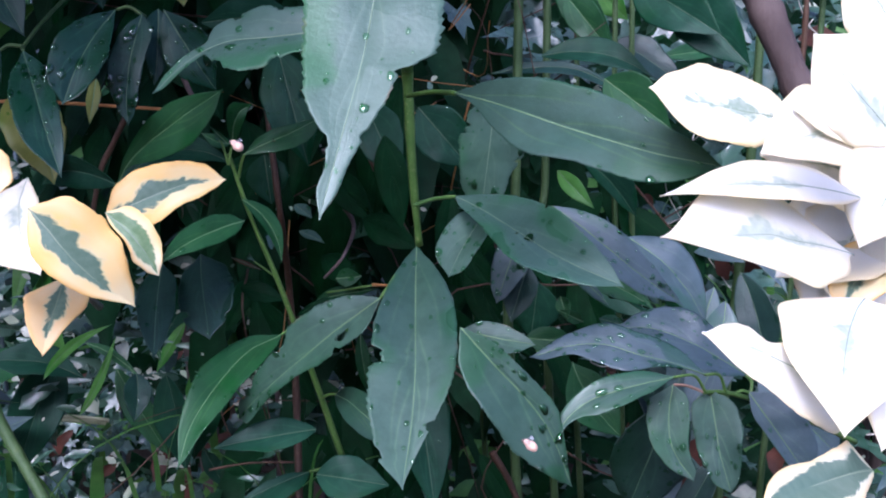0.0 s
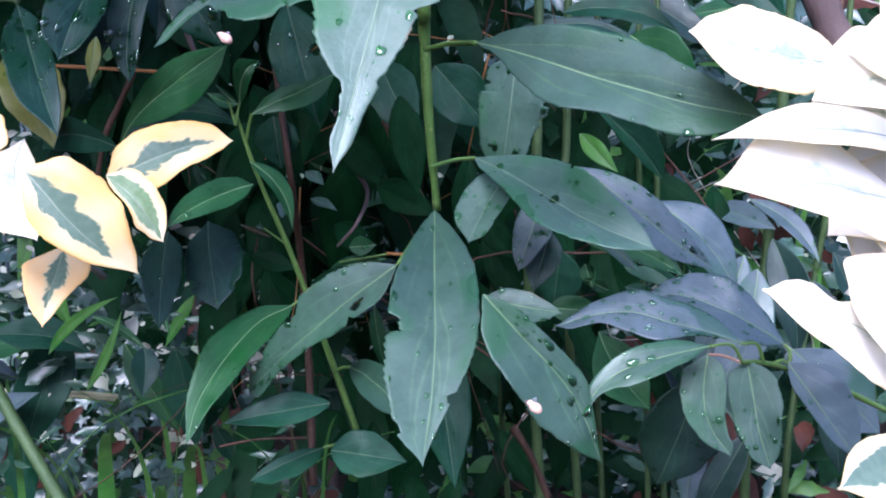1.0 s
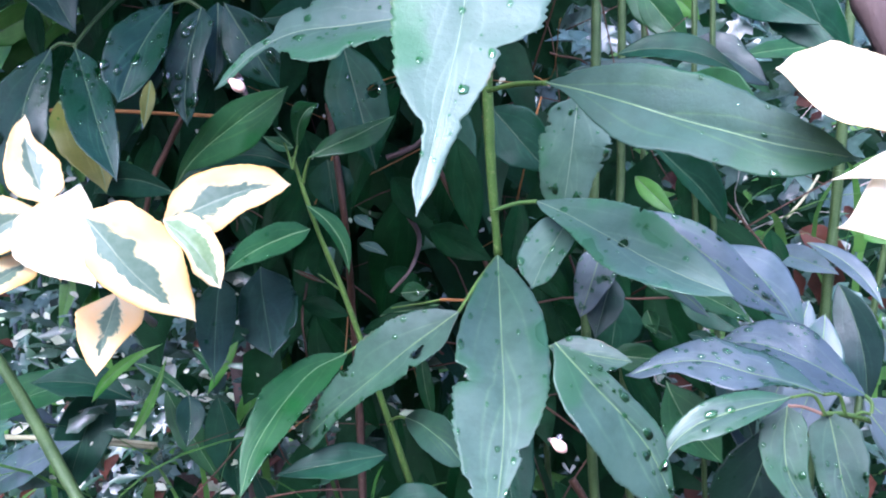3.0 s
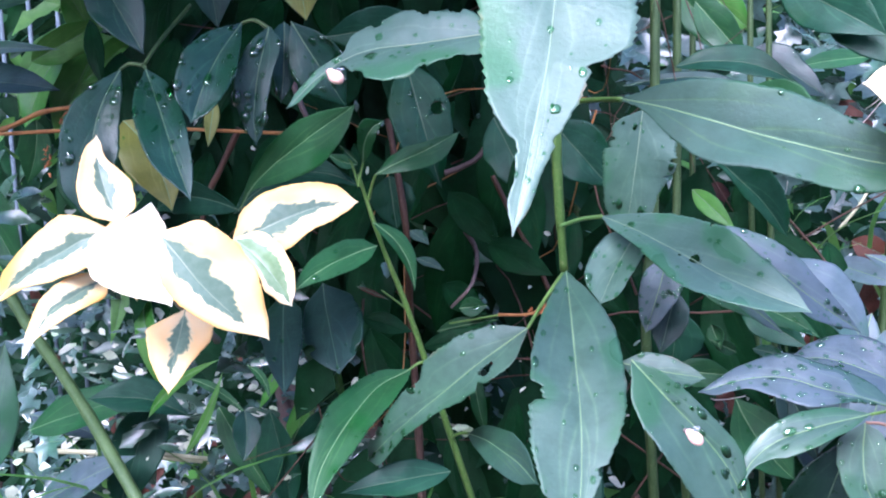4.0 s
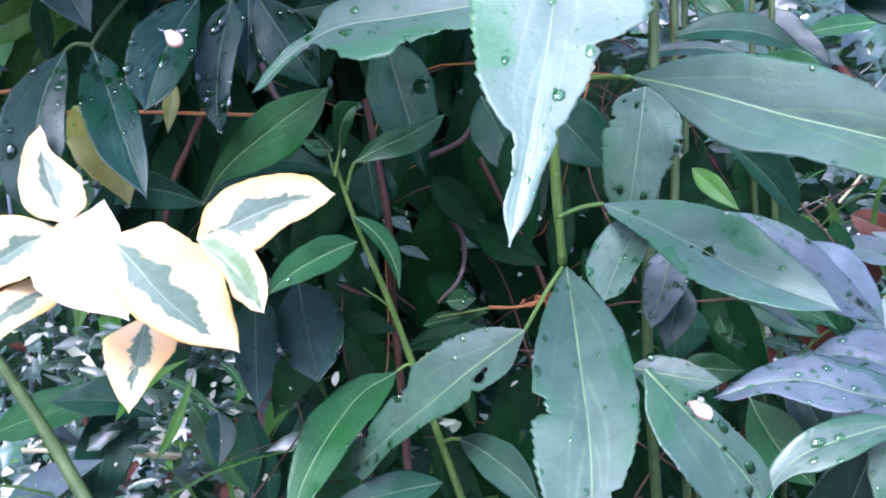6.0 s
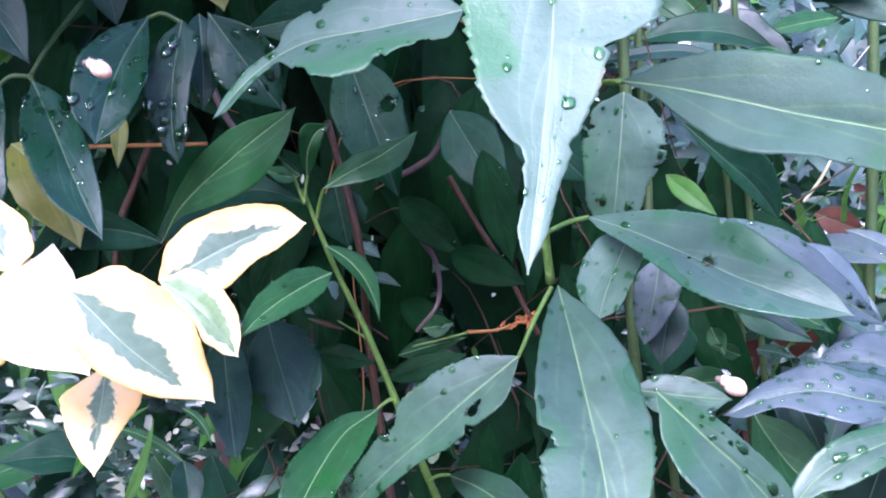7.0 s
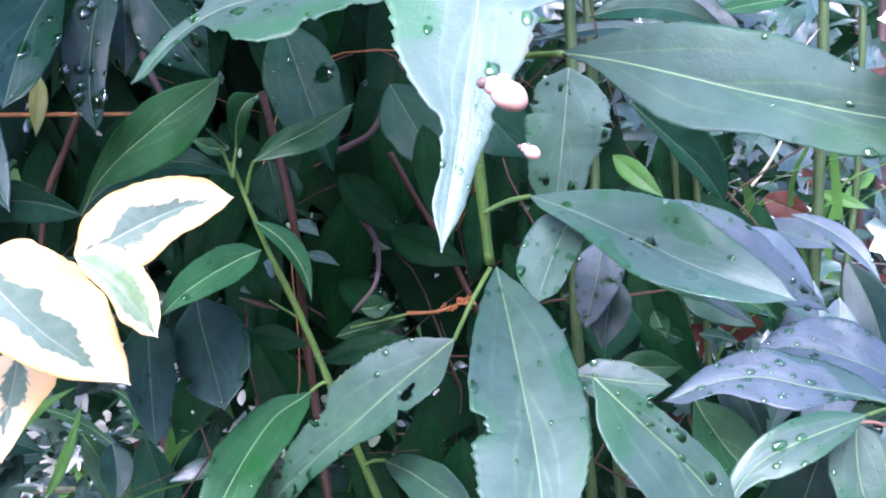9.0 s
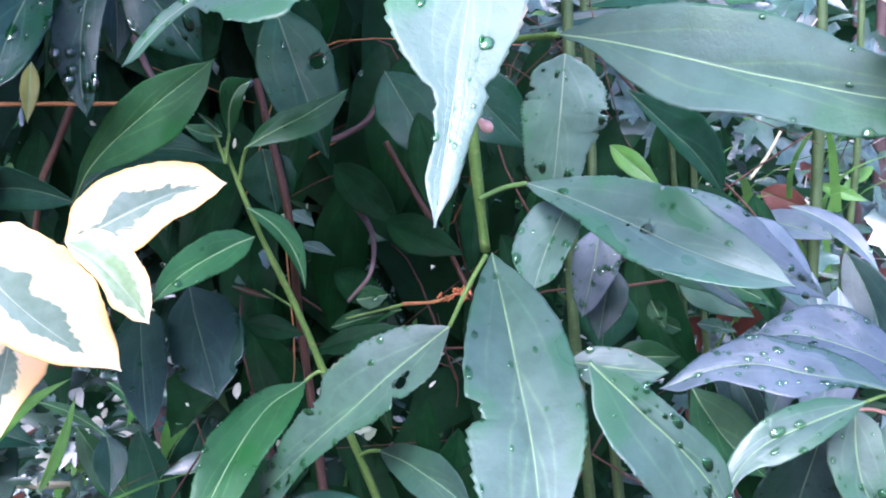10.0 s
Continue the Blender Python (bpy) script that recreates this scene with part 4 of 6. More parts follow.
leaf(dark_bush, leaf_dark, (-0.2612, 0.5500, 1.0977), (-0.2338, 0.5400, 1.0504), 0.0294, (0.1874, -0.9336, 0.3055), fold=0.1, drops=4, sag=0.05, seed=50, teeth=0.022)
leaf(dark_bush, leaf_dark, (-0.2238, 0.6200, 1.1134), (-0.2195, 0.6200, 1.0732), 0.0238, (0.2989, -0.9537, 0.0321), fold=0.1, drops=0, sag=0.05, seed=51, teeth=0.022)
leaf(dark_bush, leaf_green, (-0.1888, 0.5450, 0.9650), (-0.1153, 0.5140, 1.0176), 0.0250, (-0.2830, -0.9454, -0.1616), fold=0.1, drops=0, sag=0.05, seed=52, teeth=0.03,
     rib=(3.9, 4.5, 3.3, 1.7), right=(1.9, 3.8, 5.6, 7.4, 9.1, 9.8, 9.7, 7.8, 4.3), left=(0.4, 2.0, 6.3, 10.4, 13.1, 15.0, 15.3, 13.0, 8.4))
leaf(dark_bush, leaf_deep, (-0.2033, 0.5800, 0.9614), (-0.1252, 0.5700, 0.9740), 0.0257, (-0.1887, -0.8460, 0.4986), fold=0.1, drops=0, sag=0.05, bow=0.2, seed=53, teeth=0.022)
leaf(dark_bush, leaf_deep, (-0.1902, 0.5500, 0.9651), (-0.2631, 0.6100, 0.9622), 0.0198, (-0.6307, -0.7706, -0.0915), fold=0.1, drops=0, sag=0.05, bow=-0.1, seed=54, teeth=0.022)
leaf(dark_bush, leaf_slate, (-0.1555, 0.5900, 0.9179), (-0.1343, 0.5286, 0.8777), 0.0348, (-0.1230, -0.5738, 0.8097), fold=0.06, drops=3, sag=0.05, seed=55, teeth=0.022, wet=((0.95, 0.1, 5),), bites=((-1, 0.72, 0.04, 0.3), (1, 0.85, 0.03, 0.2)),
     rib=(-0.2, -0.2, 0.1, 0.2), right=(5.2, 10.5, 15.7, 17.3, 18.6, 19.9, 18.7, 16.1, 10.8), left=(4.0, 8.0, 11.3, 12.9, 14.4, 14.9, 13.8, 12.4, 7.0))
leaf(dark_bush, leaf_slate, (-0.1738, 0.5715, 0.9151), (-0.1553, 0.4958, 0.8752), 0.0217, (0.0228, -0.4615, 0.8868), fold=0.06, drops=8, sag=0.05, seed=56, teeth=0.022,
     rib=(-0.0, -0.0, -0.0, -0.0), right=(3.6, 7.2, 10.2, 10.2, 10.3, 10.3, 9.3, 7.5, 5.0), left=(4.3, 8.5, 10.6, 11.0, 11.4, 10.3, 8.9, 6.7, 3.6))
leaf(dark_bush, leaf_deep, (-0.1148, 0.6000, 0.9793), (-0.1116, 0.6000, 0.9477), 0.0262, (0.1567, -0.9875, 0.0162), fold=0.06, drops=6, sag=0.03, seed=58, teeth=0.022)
leaf(dark_bush, leaf_inner_shade, (-0.0884, 0.6800, 0.9647), (-0.0529, 0.6600, 0.9281), 0.0223, (-0.1739, -0.9252, 0.3372), fold=0.06, drops=3, sag=0.03, seed=59, teeth=0.022)
leaf(dark_bush, leaf_inner_shade, (-0.0949, 0.6800, 0.9029), (-0.0635, 0.6600, 0.8841), 0.0193, (-0.2893, -0.8567, 0.4271), fold=0.06, drops=3, sag=0.03, seed=57, teeth=0.022)
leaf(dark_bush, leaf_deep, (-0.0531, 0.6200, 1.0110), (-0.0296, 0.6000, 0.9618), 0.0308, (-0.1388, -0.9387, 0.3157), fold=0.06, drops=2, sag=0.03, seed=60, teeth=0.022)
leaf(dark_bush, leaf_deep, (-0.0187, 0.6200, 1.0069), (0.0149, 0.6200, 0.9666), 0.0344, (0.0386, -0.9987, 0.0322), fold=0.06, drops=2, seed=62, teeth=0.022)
leaf(dark_bush, leaf_inner_shade, (-0.0388, 0.6000, 0.9898), (-0.0292, 0.6000, 0.9295), 0.0212, (0.1089, -0.9939, 0.0175), fold=0.06, drops=2, seed=63, teeth=0.022)
leaf(dark_bush, leaf_inner_shade, (-0.0619, 0.6600, 0.9321), (-0.0206, 0.6400, 0.9123), 0.0216, (-0.2986, -0.9079, 0.2942), fold=0.06, drops=0, seed=64, teeth=0.022)
leaf(dark_bush, leaf_inner_shade, (-0.1345, 0.6000, 0.8952), (-0.1050, 0.6000, 0.8860), 0.0138, (0.1708, -0.8207, 0.5452), fold=0.06, drops=0, seed=65, teeth=0.022)
leaf(dark_bush, leaf_inner_shade, (-0.1022, 0.6200, 0.8723), (-0.0569, 0.6200, 0.8815), 0.0144, (-0.1080, -0.8425, 0.5278), fold=0.06, drops=0, seed=66, teeth=0.022)
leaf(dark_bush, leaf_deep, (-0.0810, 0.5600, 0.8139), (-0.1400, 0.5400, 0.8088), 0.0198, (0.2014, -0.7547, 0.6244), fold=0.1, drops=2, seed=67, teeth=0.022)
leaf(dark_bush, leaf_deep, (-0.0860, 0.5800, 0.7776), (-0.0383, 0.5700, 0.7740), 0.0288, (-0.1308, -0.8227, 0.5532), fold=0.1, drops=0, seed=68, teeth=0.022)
leaf(dark_bush, dead_leaf, (-0.1323, 0.5762, 0.9178), (-0.1166, 0.5888, 0.9077), 0.0026, (0.5966, -0.7998, -0.0670), drops=0, seed=95, teeth=0.022)
leaf(dark_bush, leaf_lime, (-0.5145, 0.9352, 1.0948), (-0.4292, 0.9348, 1.1327), 0.0322, (0.1183, -0.9536, -0.2768), drops=0, seed=96, teeth=0.022)
leaf(dark_bush, leaf_lime, (-0.4680, 0.9836, 1.1130), (-0.4950, 0.9664, 1.1780), 0.0335, (0.4068, -0.9107, -0.0715), drops=0, seed=97, teeth=0.022)
leaf(dark_bush, leaf_lime, (-0.4119, 0.9500, 1.1177), (-0.4580, 0.9200, 1.0700), 0.0268, (0.5302, -0.8476, 0.0217), drops=0, seed=98, teeth=0.022)
leaf(dark_bush, leaf_pale_sheen, (-0.5296, 0.8500, 1.0963), (-0.4152, 0.8000, 1.0878), 0.0121, (-0.3334, -0.8370, 0.4339), drops=0, seed=99, teeth=0.022)
leaf(dark_bush, leaf_dark, (-0.5428, 0.8500, 1.0701), (-0.4166, 0.8000, 1.0548), 0.0374, (-0.2039, -0.7179, 0.6656), drops=6, seed=100, teeth=0.022)
leaf(dark_bush, leaf_bright, (-0.3878, 0.5901, 0.7981), (-0.3568, 0.5899, 0.8875), 0.0383, (0.4201, -0.8952, -0.1485), drops=2, seed=101, teeth=0.022)
leaf(dark_bush, leaf_green, (-0.4694, 0.8000, 0.7694), (-0.3386, 0.7800, 0.8077), 0.0380, (-0.2841, -0.7753, 0.5640), drops=0, seed=102, teeth=0.022)
leaf(dark_bush, leaf_deep, (-0.3069, 0.7500, 0.7952), (-0.3795, 0.7300, 0.8146), 0.0293, (0.3550, -0.7613, 0.5426), drops=0, seed=103, teeth=0.022,
     rib=(-3.4, -6.3, -5.4, -3.3), right=(3.6, 7.2, 10.5, 11.4, 12.2, 13.1, 12.1, 8.1, 4.0), left=(4.6, 9.3, 13.9, 14.9, 15.8, 16.2, 12.8, 9.3, 4.7))
leaf(dark_bush, leaf_sky_sheen, (-0.4651, 0.8000, 0.7045), (-0.3667, 0.7800, 0.7534), 0.0329, (-0.3935, -0.7919, 0.4669), drops=8, seed=104, teeth=0.022)
leaf(dark_bush, leaf_sky_sheen, (-0.4970, 0.8500, 0.7697), (-0.4069, 0.8300, 0.7468), 0.0302, (0.1413, -0.4004, 0.9054), drops=11, seed=105, teeth=0.022)
# white glints stand here as two small pale leaves
leaf(dark_bush, leaf_pale_sheen, (-0.1148, 0.7000, 0.9188), (-0.0945, 0.6900, 0.9111), 0.0083, (0.0069, -0.6034, 0.7974), drops=2, seed=119, teeth=0.022)
leaf(dark_bush, leaf_pale_sheen, (-0.1215, 0.7200, 0.9366), (-0.1066, 0.7100, 0.9272), 0.0104, (0.0542, -0.6380, 0.7681), drops=2, seed=120, teeth=0.022)
leaf(dark_bush, leaf_green, (-0.0822, 0.6600, 0.8898), (-0.0637, 0.6600, 0.8913), 0.0132, (-0.0139, -0.9849, 0.1727), drops=3, seed=121, teeth=0.022)
leaf(dark_bush, leaf_green, (-0.0997, 0.6800, 0.8710), (-0.0572, 0.6700, 0.8799), 0.0120, (-0.2932, -0.8368, 0.4623), drops=3, seed=122, teeth=0.022)
leaf(dark_bush, leaf_yellow, (-0.2659, 0.5800, 1.0178), (-0.2323, 0.5600, 0.9650), 0.0352, (0.1683, -0.8815, 0.4411), fold=0.1, drops=1, sag=0.03, seed=69, bow=0.08, teeth=0.022)
leaf(dark_bush, leaf_yellow, (-0.2106, 0.5800, 1.0276), (-0.2126, 0.5700, 1.0004), 0.0083, (0.3663, -0.8818, 0.2971), fold=0.1, drops=1, seed=70, teeth=0.022)
leaf(dark_bush, leaf_yellow, (-0.1635, 0.6000, 1.1096), (-0.1543, 0.5800, 1.0688), 0.0281, (0.1383, -0.8769, 0.4604), fold=0.06, drops=0, seed=71, teeth=0.022)

# the branch with wet leaves, bluish sky sheen put into their colour
blue_bush = thing("spreading_shrub_branch", (0.30, 0.62, 0.70), "wet shrub branch with drooping leaves, bluish sky sheen in their colour", "branch")
stem(blue_bush, stem_green, [(0.2554, 0.6000, 0.7908), (0.2041, 0.5500, 0.8239), (0.1662, 0.5150, 0.8452), (0.1481, 0.5000, 0.8531), (0.1353, 0.4880, 0.8569)], 0.0019, 0.0011)
petiole(blue_bush, twig_pink, [(0.1353, 0.4880, 0.8569), (0.1270, 0.4900, 0.8597), (0.1203, 0.4900, 0.8603)], 0.0008, 0.0007)
petiole(blue_bush, stem_green, [(0.1363, 0.4880, 0.8569), (0.1292, 0.4820, 0.8672), (0.1174, 0.4750, 0.8685)], 0.0008, 0.0007)
petiole(blue_bush, stem_green, [(0.1494, 0.5000, 0.8534), (0.1452, 0.4965, 0.8634), (0.1367, 0.4920, 0.8650)], 0.0009, 0.0008)
petiole(blue_bush, stem_green, [(0.1662, 0.5150, 0.8452), (0.1678, 0.5180, 0.8530), (0.1653, 0.5200, 0.8568)], 0.0010, 0.0009)
petiole(blue_bush, stem_green, [(0.1552, 0.5060, 0.8505), (0.1601, 0.5080, 0.8516), (0.1640, 0.5100, 0.8502)], 0.0009, 0.0008)
leaf(blue_bush, leaf_sky_sheen, (0.1653, 0.5200, 0.8568), (0.0949, 0.5350, 0.8799), 0.0383, (0.1174, -0.6315, 0.7664), fold=0.08, sag=0.1, seed=72, teeth=0.022, wet=((0.45, 0.8, 9), (0.7, 0.2, 6)), drops=60,
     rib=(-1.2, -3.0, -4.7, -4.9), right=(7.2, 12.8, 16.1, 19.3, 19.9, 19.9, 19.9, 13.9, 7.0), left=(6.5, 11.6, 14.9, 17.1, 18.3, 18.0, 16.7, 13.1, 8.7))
leaf(blue_bush, leaf_sky_sheen, (0.1367, 0.4920, 0.8650), (0.0463, 0.5000, 0.8731), 0.0275, (0.0068, -0.6725, 0.7401), sag=0.08, seed=73, teeth=0.022, fold=0.05, drops=70,
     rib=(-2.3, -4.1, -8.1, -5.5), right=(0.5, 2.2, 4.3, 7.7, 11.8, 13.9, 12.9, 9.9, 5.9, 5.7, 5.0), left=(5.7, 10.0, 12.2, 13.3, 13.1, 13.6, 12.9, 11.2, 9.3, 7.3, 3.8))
leaf(blue_bush, leaf_bright, (0.1174, 0.4750, 0.8685), (0.0537, 0.4550, 0.8383), 0.0178, (-0.0877, -0.7349, 0.6724), fold=0.06, drops=16, sag=0.1, seed=74, teeth=0.022,
     rib=(-2.6, -5.6, -8.4, -6.8), right=(3.1, 6.0, 7.6, 9.1, 9.7, 9.1, 5.3, 2.7, 1.3), left=(4.8, 7.7, 8.4, 8.8, 7.8, 6.7, 5.8, 4.7, 3.4))
leaf(blue_bush, leaf_bright, (0.1197, 0.4900, 0.8601), (0.1272, 0.4700, 0.8158), 0.0219, (-0.2029, -0.9048, 0.3743), fold=0.1, drops=14, sag=0.06, seed=75, teeth=0.022,
     rib=(-3.5, -6.1, -6.9, -4.5), right=(6.5, 9.5, 10.2, 10.9, 10.1, 8.6, 7.2, 5.7, 4.3), left=(11.2, 11.4, 11.7, 10.9, 10.1, 9.3, 8.2, 7.2, 5.1))
leaf(blue_bush, leaf_bright, (0.1400, 0.4950, 0.8561), (0.1472, 0.4750, 0.8072), 0.0246, (-0.2178, -0.9141, 0.3420), fold=0.1, sag=0.06, seed=76, teeth=0.022, drops=18,
     rib=(-0.4, -0.9, -1.5, -0.9), right=(7.6, 11.7, 12.5, 13.2, 12.5, 11.2, 9.9, 7.7, 5.1), left=(9.5, 11.2, 11.7, 11.4, 11.0, 10.4, 9.1, 7.8, 6.4))
leaf(blue_bush, leaf_sky_sheen, (0.1640, 0.5100, 0.8502), (0.1973, 0.5000, 0.8020), 0.0231, (0.1051, -0.9568, 0.2711), fold=0.1, drops=5, sag=0.06, seed=77, teeth=0.022,
     rib=(-0.6, -0.9, -1.1, -0.7), right=(9.0, 12.7, 14.8, 16.9, 16.4, 15.3, 14.2, 10.3, 5.2), left=(3.7, 5.9, 6.0, 6.2, 6.1, 5.9, 5.7, 4.6, 2.3))
leaf(blue_bush, leaf_sky_sheen, (0.1989, 0.6200, 0.8270), (0.2551, 0.6200, 0.7711), 0.0422, (0.1849, -0.9650, 0.1862), fold=0.1, drops=5, sag=0.06, seed=78, peak=0.45, teeth=0.022)
leaf(blue_bush, leaf_green, (0.0733, 0.5540, 0.8562), (0.0993, 0.5340, 0.8173), 0.0283, (-0.0073, -0.8913, 0.4534), fold=0.12, drops=4, sag=0.06, bow=-0.08, seed=79, peak=0.5, teeth=0.022)
leaf(blue_bush, leaf_slate, (0.1291, 0.5398, 0.8398), (0.1060, 0.5552, 0.7654), 0.0437, (-0.1570, -0.9756, -0.1536), fold=0.08, drops=47, sag=0.06, seed=80, peak=0.5, teeth=0.022)
leaf(blue_bush, leaf_sky_sheen, (0.0612, 0.5484, 0.9489), (0.1368, 0.5522, 0.8900), 0.0262, (0.3441, -0.8556, 0.3868), fold=0.08, sag=0.08, seed=81, teeth=0.022, wet=((0.8, 0.5, 8),), drops=50,
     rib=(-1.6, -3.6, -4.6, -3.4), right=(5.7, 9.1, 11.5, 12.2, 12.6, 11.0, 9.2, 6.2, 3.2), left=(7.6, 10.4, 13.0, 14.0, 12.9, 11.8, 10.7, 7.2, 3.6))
leaf(blue_bush, leaf_sky_sheen, (0.1198, 0.6600, 0.9161), (0.1722, 0.6500, 0.8545), 0.0377, (0.3561, -0.8260, 0.4369), fold=0.08, drops=8, sag=0.08, bow=0.06, seed=82, teeth=0.022)
leaf(blue_bush, leaf_sky_sheen, (0.0434, 0.5900, 0.9275), (0.0293, 0.5750, 0.8876), 0.0227, (-0.1473, -0.9078, 0.3926), fold=0.08, drops=26, sag=0.04, seed=83, teeth=0.022, wet=((0.45, 0.6, 10), (0.6, -0.7, 4)),
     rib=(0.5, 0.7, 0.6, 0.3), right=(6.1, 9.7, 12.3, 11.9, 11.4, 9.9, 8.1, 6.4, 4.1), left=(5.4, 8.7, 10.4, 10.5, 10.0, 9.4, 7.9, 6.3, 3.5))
leaf(blue_bush, leaf_slate, (0.0493, 0.6000, 0.9062), (0.0380, 0.5850, 0.8732), 0.0224, (-0.1141, -0.8891, 0.4432), fold=0.08, drops=10, seed=130, teeth=0.022)
leaf(blue_bush, leaf_green, (0.0649, 0.6000, 0.9048), (0.1273, 0.5900, 0.8793), 0.0205, (0.0745, -0.8530, 0.5166), fold=0.1, drops=20, seed=131, teeth=0.022, bow=0.06)
leaf(blue_bush, leaf_green, (0.0706, 0.6100, 0.8846), (0.0745, 0.6000, 0.8717), 0.0098, (-0.3245, -0.7931, 0.5155), fold=0.1, drops=3, seed=132, teeth=0.03)
leaf(blue_bush, leaf_green, (0.0844, 0.6100, 0.8683), (0.0677, 0.6000, 0.8783), 0.0081, (0.4581, -0.8810, -0.1181), fold=0.1, drops=3, seed=133, teeth=0.03)
leaf(blue_bush, leaf_pale_sheen, (0.0962, 0.6200, 0.8678), (0.1137, 0.6100, 0.8641), 0.0089, (-0.2216, -0.6591, 0.7186), fold=0.1, drops=6, seed=134, teeth=0.03)
leaf(dark_bush, leaf_lime, (-0.3046, 0.7308, 0.7694), (-0.2701, 0.7292, 0.8347), 0.0073, (0.1663, -0.9796, -0.1125), fold=0.12, seed=135, bow=-0.04)
leaf(dark_bush, leaf_lime, (-0.3296, 0.7269, 0.8004), (-0.2655, 0.7131, 0.8473), 0.0086, (-0.1296, -0.9853, -0.1109), fold=0.12, seed=136, bow=0.08)
leaf(dark_bush, leaf_green, (-0.3079, 0.7600, 0.8217), (-0.2557, 0.7400, 0.7960), 0.0083, (-0.0618, -0.8449, 0.5314), fold=0.12, seed=137, bow=0.06)
leaf(dark_bush, leaf_green, (-0.2539, 0.7400, 0.8363), (-0.2318, 0.7200, 0.8141), 0.0066, (-0.0059, -0.7463, 0.6655), fold=0.12, seed=138, bow=0.1)
leaf(dark_bush, leaf_dark, (-0.2519, 0.7200, 0.8067), (-0.2487, 0.7000, 0.7732), 0.0213, (0.3030, -0.8051, 0.5099), fold=0.12, seed=139, bow=0.05, drops=4)
leaf(blue_bush, leaf_pale_sheen, (0.0255, 0.5550, 0.9479), (0.0026, 0.5300, 0.9117), 0.0243, (-0.1407, -0.7708, 0.6213), fold=0.12, drops=24, sag=0.04, seed=84, teeth=0.022,
     rib=(-0.4, -0.7, -0.8, -0.6), right=(3.9, 7.9, 10.8, 10.6, 10.5, 10.2, 9.5, 8.8, 6.2), left=(5.0, 10.1, 12.1, 13.0, 13.8, 13.7, 13.5, 12.1, 8.6))
leaf(blue_bush, leaf_deep, (0.0591, 0.6652, 0.8844), (0.0540, 0.6698, 0.8438), 0.0357, (-0.2232, -0.9714, -0.0808), fold=0.08, drops=2, seed=85, teeth=0.022)
leaf(blue_bush, leaf_deep, (0.0967, 0.6600, 0.8883), (0.1336, 0.6400, 0.8631), 0.0220, (-0.3256, -0.9123, 0.2486), fold=0.08, drops=2, seed=86, teeth=0.022)
leaf(blue_bush, leaf_green, (0.0473, 0.6000, 0.8601), (0.0817, 0.6000, 0.8567), 0.0172, (0.0253, -0.9653, 0.2600), fold=0.08, drops=0, seed=87, teeth=0.022)
leaf(blue_bush, leaf_deep, (0.1485, 0.6600, 1.0849), (0.1907, 0.6200, 1.0269), 0.0399, (-0.4774, -0.8463, 0.2364), fold=0.08, drops=0, seed=89, teeth=0.022)
leaf(blue_bush, leaf_dark, (0.0278, 0.6800, 1.0294), (0.1166, 0.6600, 1.0101), 0.0120, (-0.0453, -0.7907, 0.6105), fold=0.1, drops=0, seed=90, teeth=0.022,
     rib=(6.6, 11.8, 14.1, 10.6), right=(2.4, 4.7, 4.6, 4.5, 4.4, 3.8, 3.3, 2.8, 2.3), left=(2.9, 5.8, 7.4, 7.1, 6.8, 6.6, 6.5, 5.6, 2.8))
leaf(blue_bush, leaf_green, (0.0849, 0.7500, 1.0902), (0.1177, 0.7400, 1.0469), 0.0255, (-0.2160, -0.9745, 0.0615), fold=0.1, drops=0, seed=91, teeth=0.022)
leaf(blue_bush, leaf_green, (0.1042, 0.6600, 1.0234), (0.1459, 0.6400, 0.9890), 0.0337, (-0.3321, -0.9329, 0.1394), fold=0.1, drops=0, seed=92, teeth=0.022)
leaf(blue_bush, leaf_green, (0.0857, 0.8500, 1.1128), (0.1319, 0.8300, 1.0555), 0.0313, (-0.3170, -0.9455, 0.0744), drops=0, seed=106, teeth=0.022)
leaf(blue_bush, leaf_lime, (0.1140, 0.9000, 1.1231), (0.1533, 0.9000, 1.0835), 0.0287, (-0.1506, -0.9772, -0.1495), drops=0, seed=107, teeth=0.022)
leaf(blue_bush, leaf_deep, (0.0638, 0.7000, 1.0415), (0.1393, 0.6800, 1.0244), 0.0247, (-0.0730, -0.7937, 0.6039), bow=0.12, drops=0, seed=108, teeth=0.022)
leaf(blue_bush, leaf_slate, (0.1217, 0.7800, 1.0563), (0.1766, 0.7600, 1.0196), 0.0285, (0.0156, -0.8678, 0.4967), drops=2, seed=109, teeth=0.022,
     rib=(1.8, 3.2, 2.0, 1.0), right=(7.1, 13.6, 14.4, 15.2, 14.7, 12.7, 10.7, 8.1, 4.1), left=(6.2, 12.3, 13.5, 13.4, 13.2, 13.0, 11.4, 9.8, 6.0))
leaf(blue_bush, leaf_green, (0.2194, 0.8000, 1.0490), (0.1577, 0.7800, 1.0423), 0.0163, (0.2174, -0.8381, 0.5003), drops=0, seed=110, teeth=0.022)
leaf(blue_bush, leaf_deep, (0.1239, 0.6600, 1.0867), (0.1725, 0.6200, 1.0469), 0.0368, (-0.4821, -0.8383, 0.2548), drops=0, seed=111, teeth=0.022)
leaf(blue_bush, leaf_sky_sheen, (0.1844, 0.7800, 0.8979), (0.2215, 0.7400, 0.8844), 0.0218, (-0.3926, -0.5988, 0.6981), drops=5, seed=112, teeth=0.022)
leaf(blue_bush, leaf_sky_sheen, (0.2158, 0.8000, 0.9007), (0.2600, 0.7600, 0.8548), 0.0183, (0.0468, -0.7303, 0.6816), bow=0.1, drops=5, seed=113, teeth=0.022)
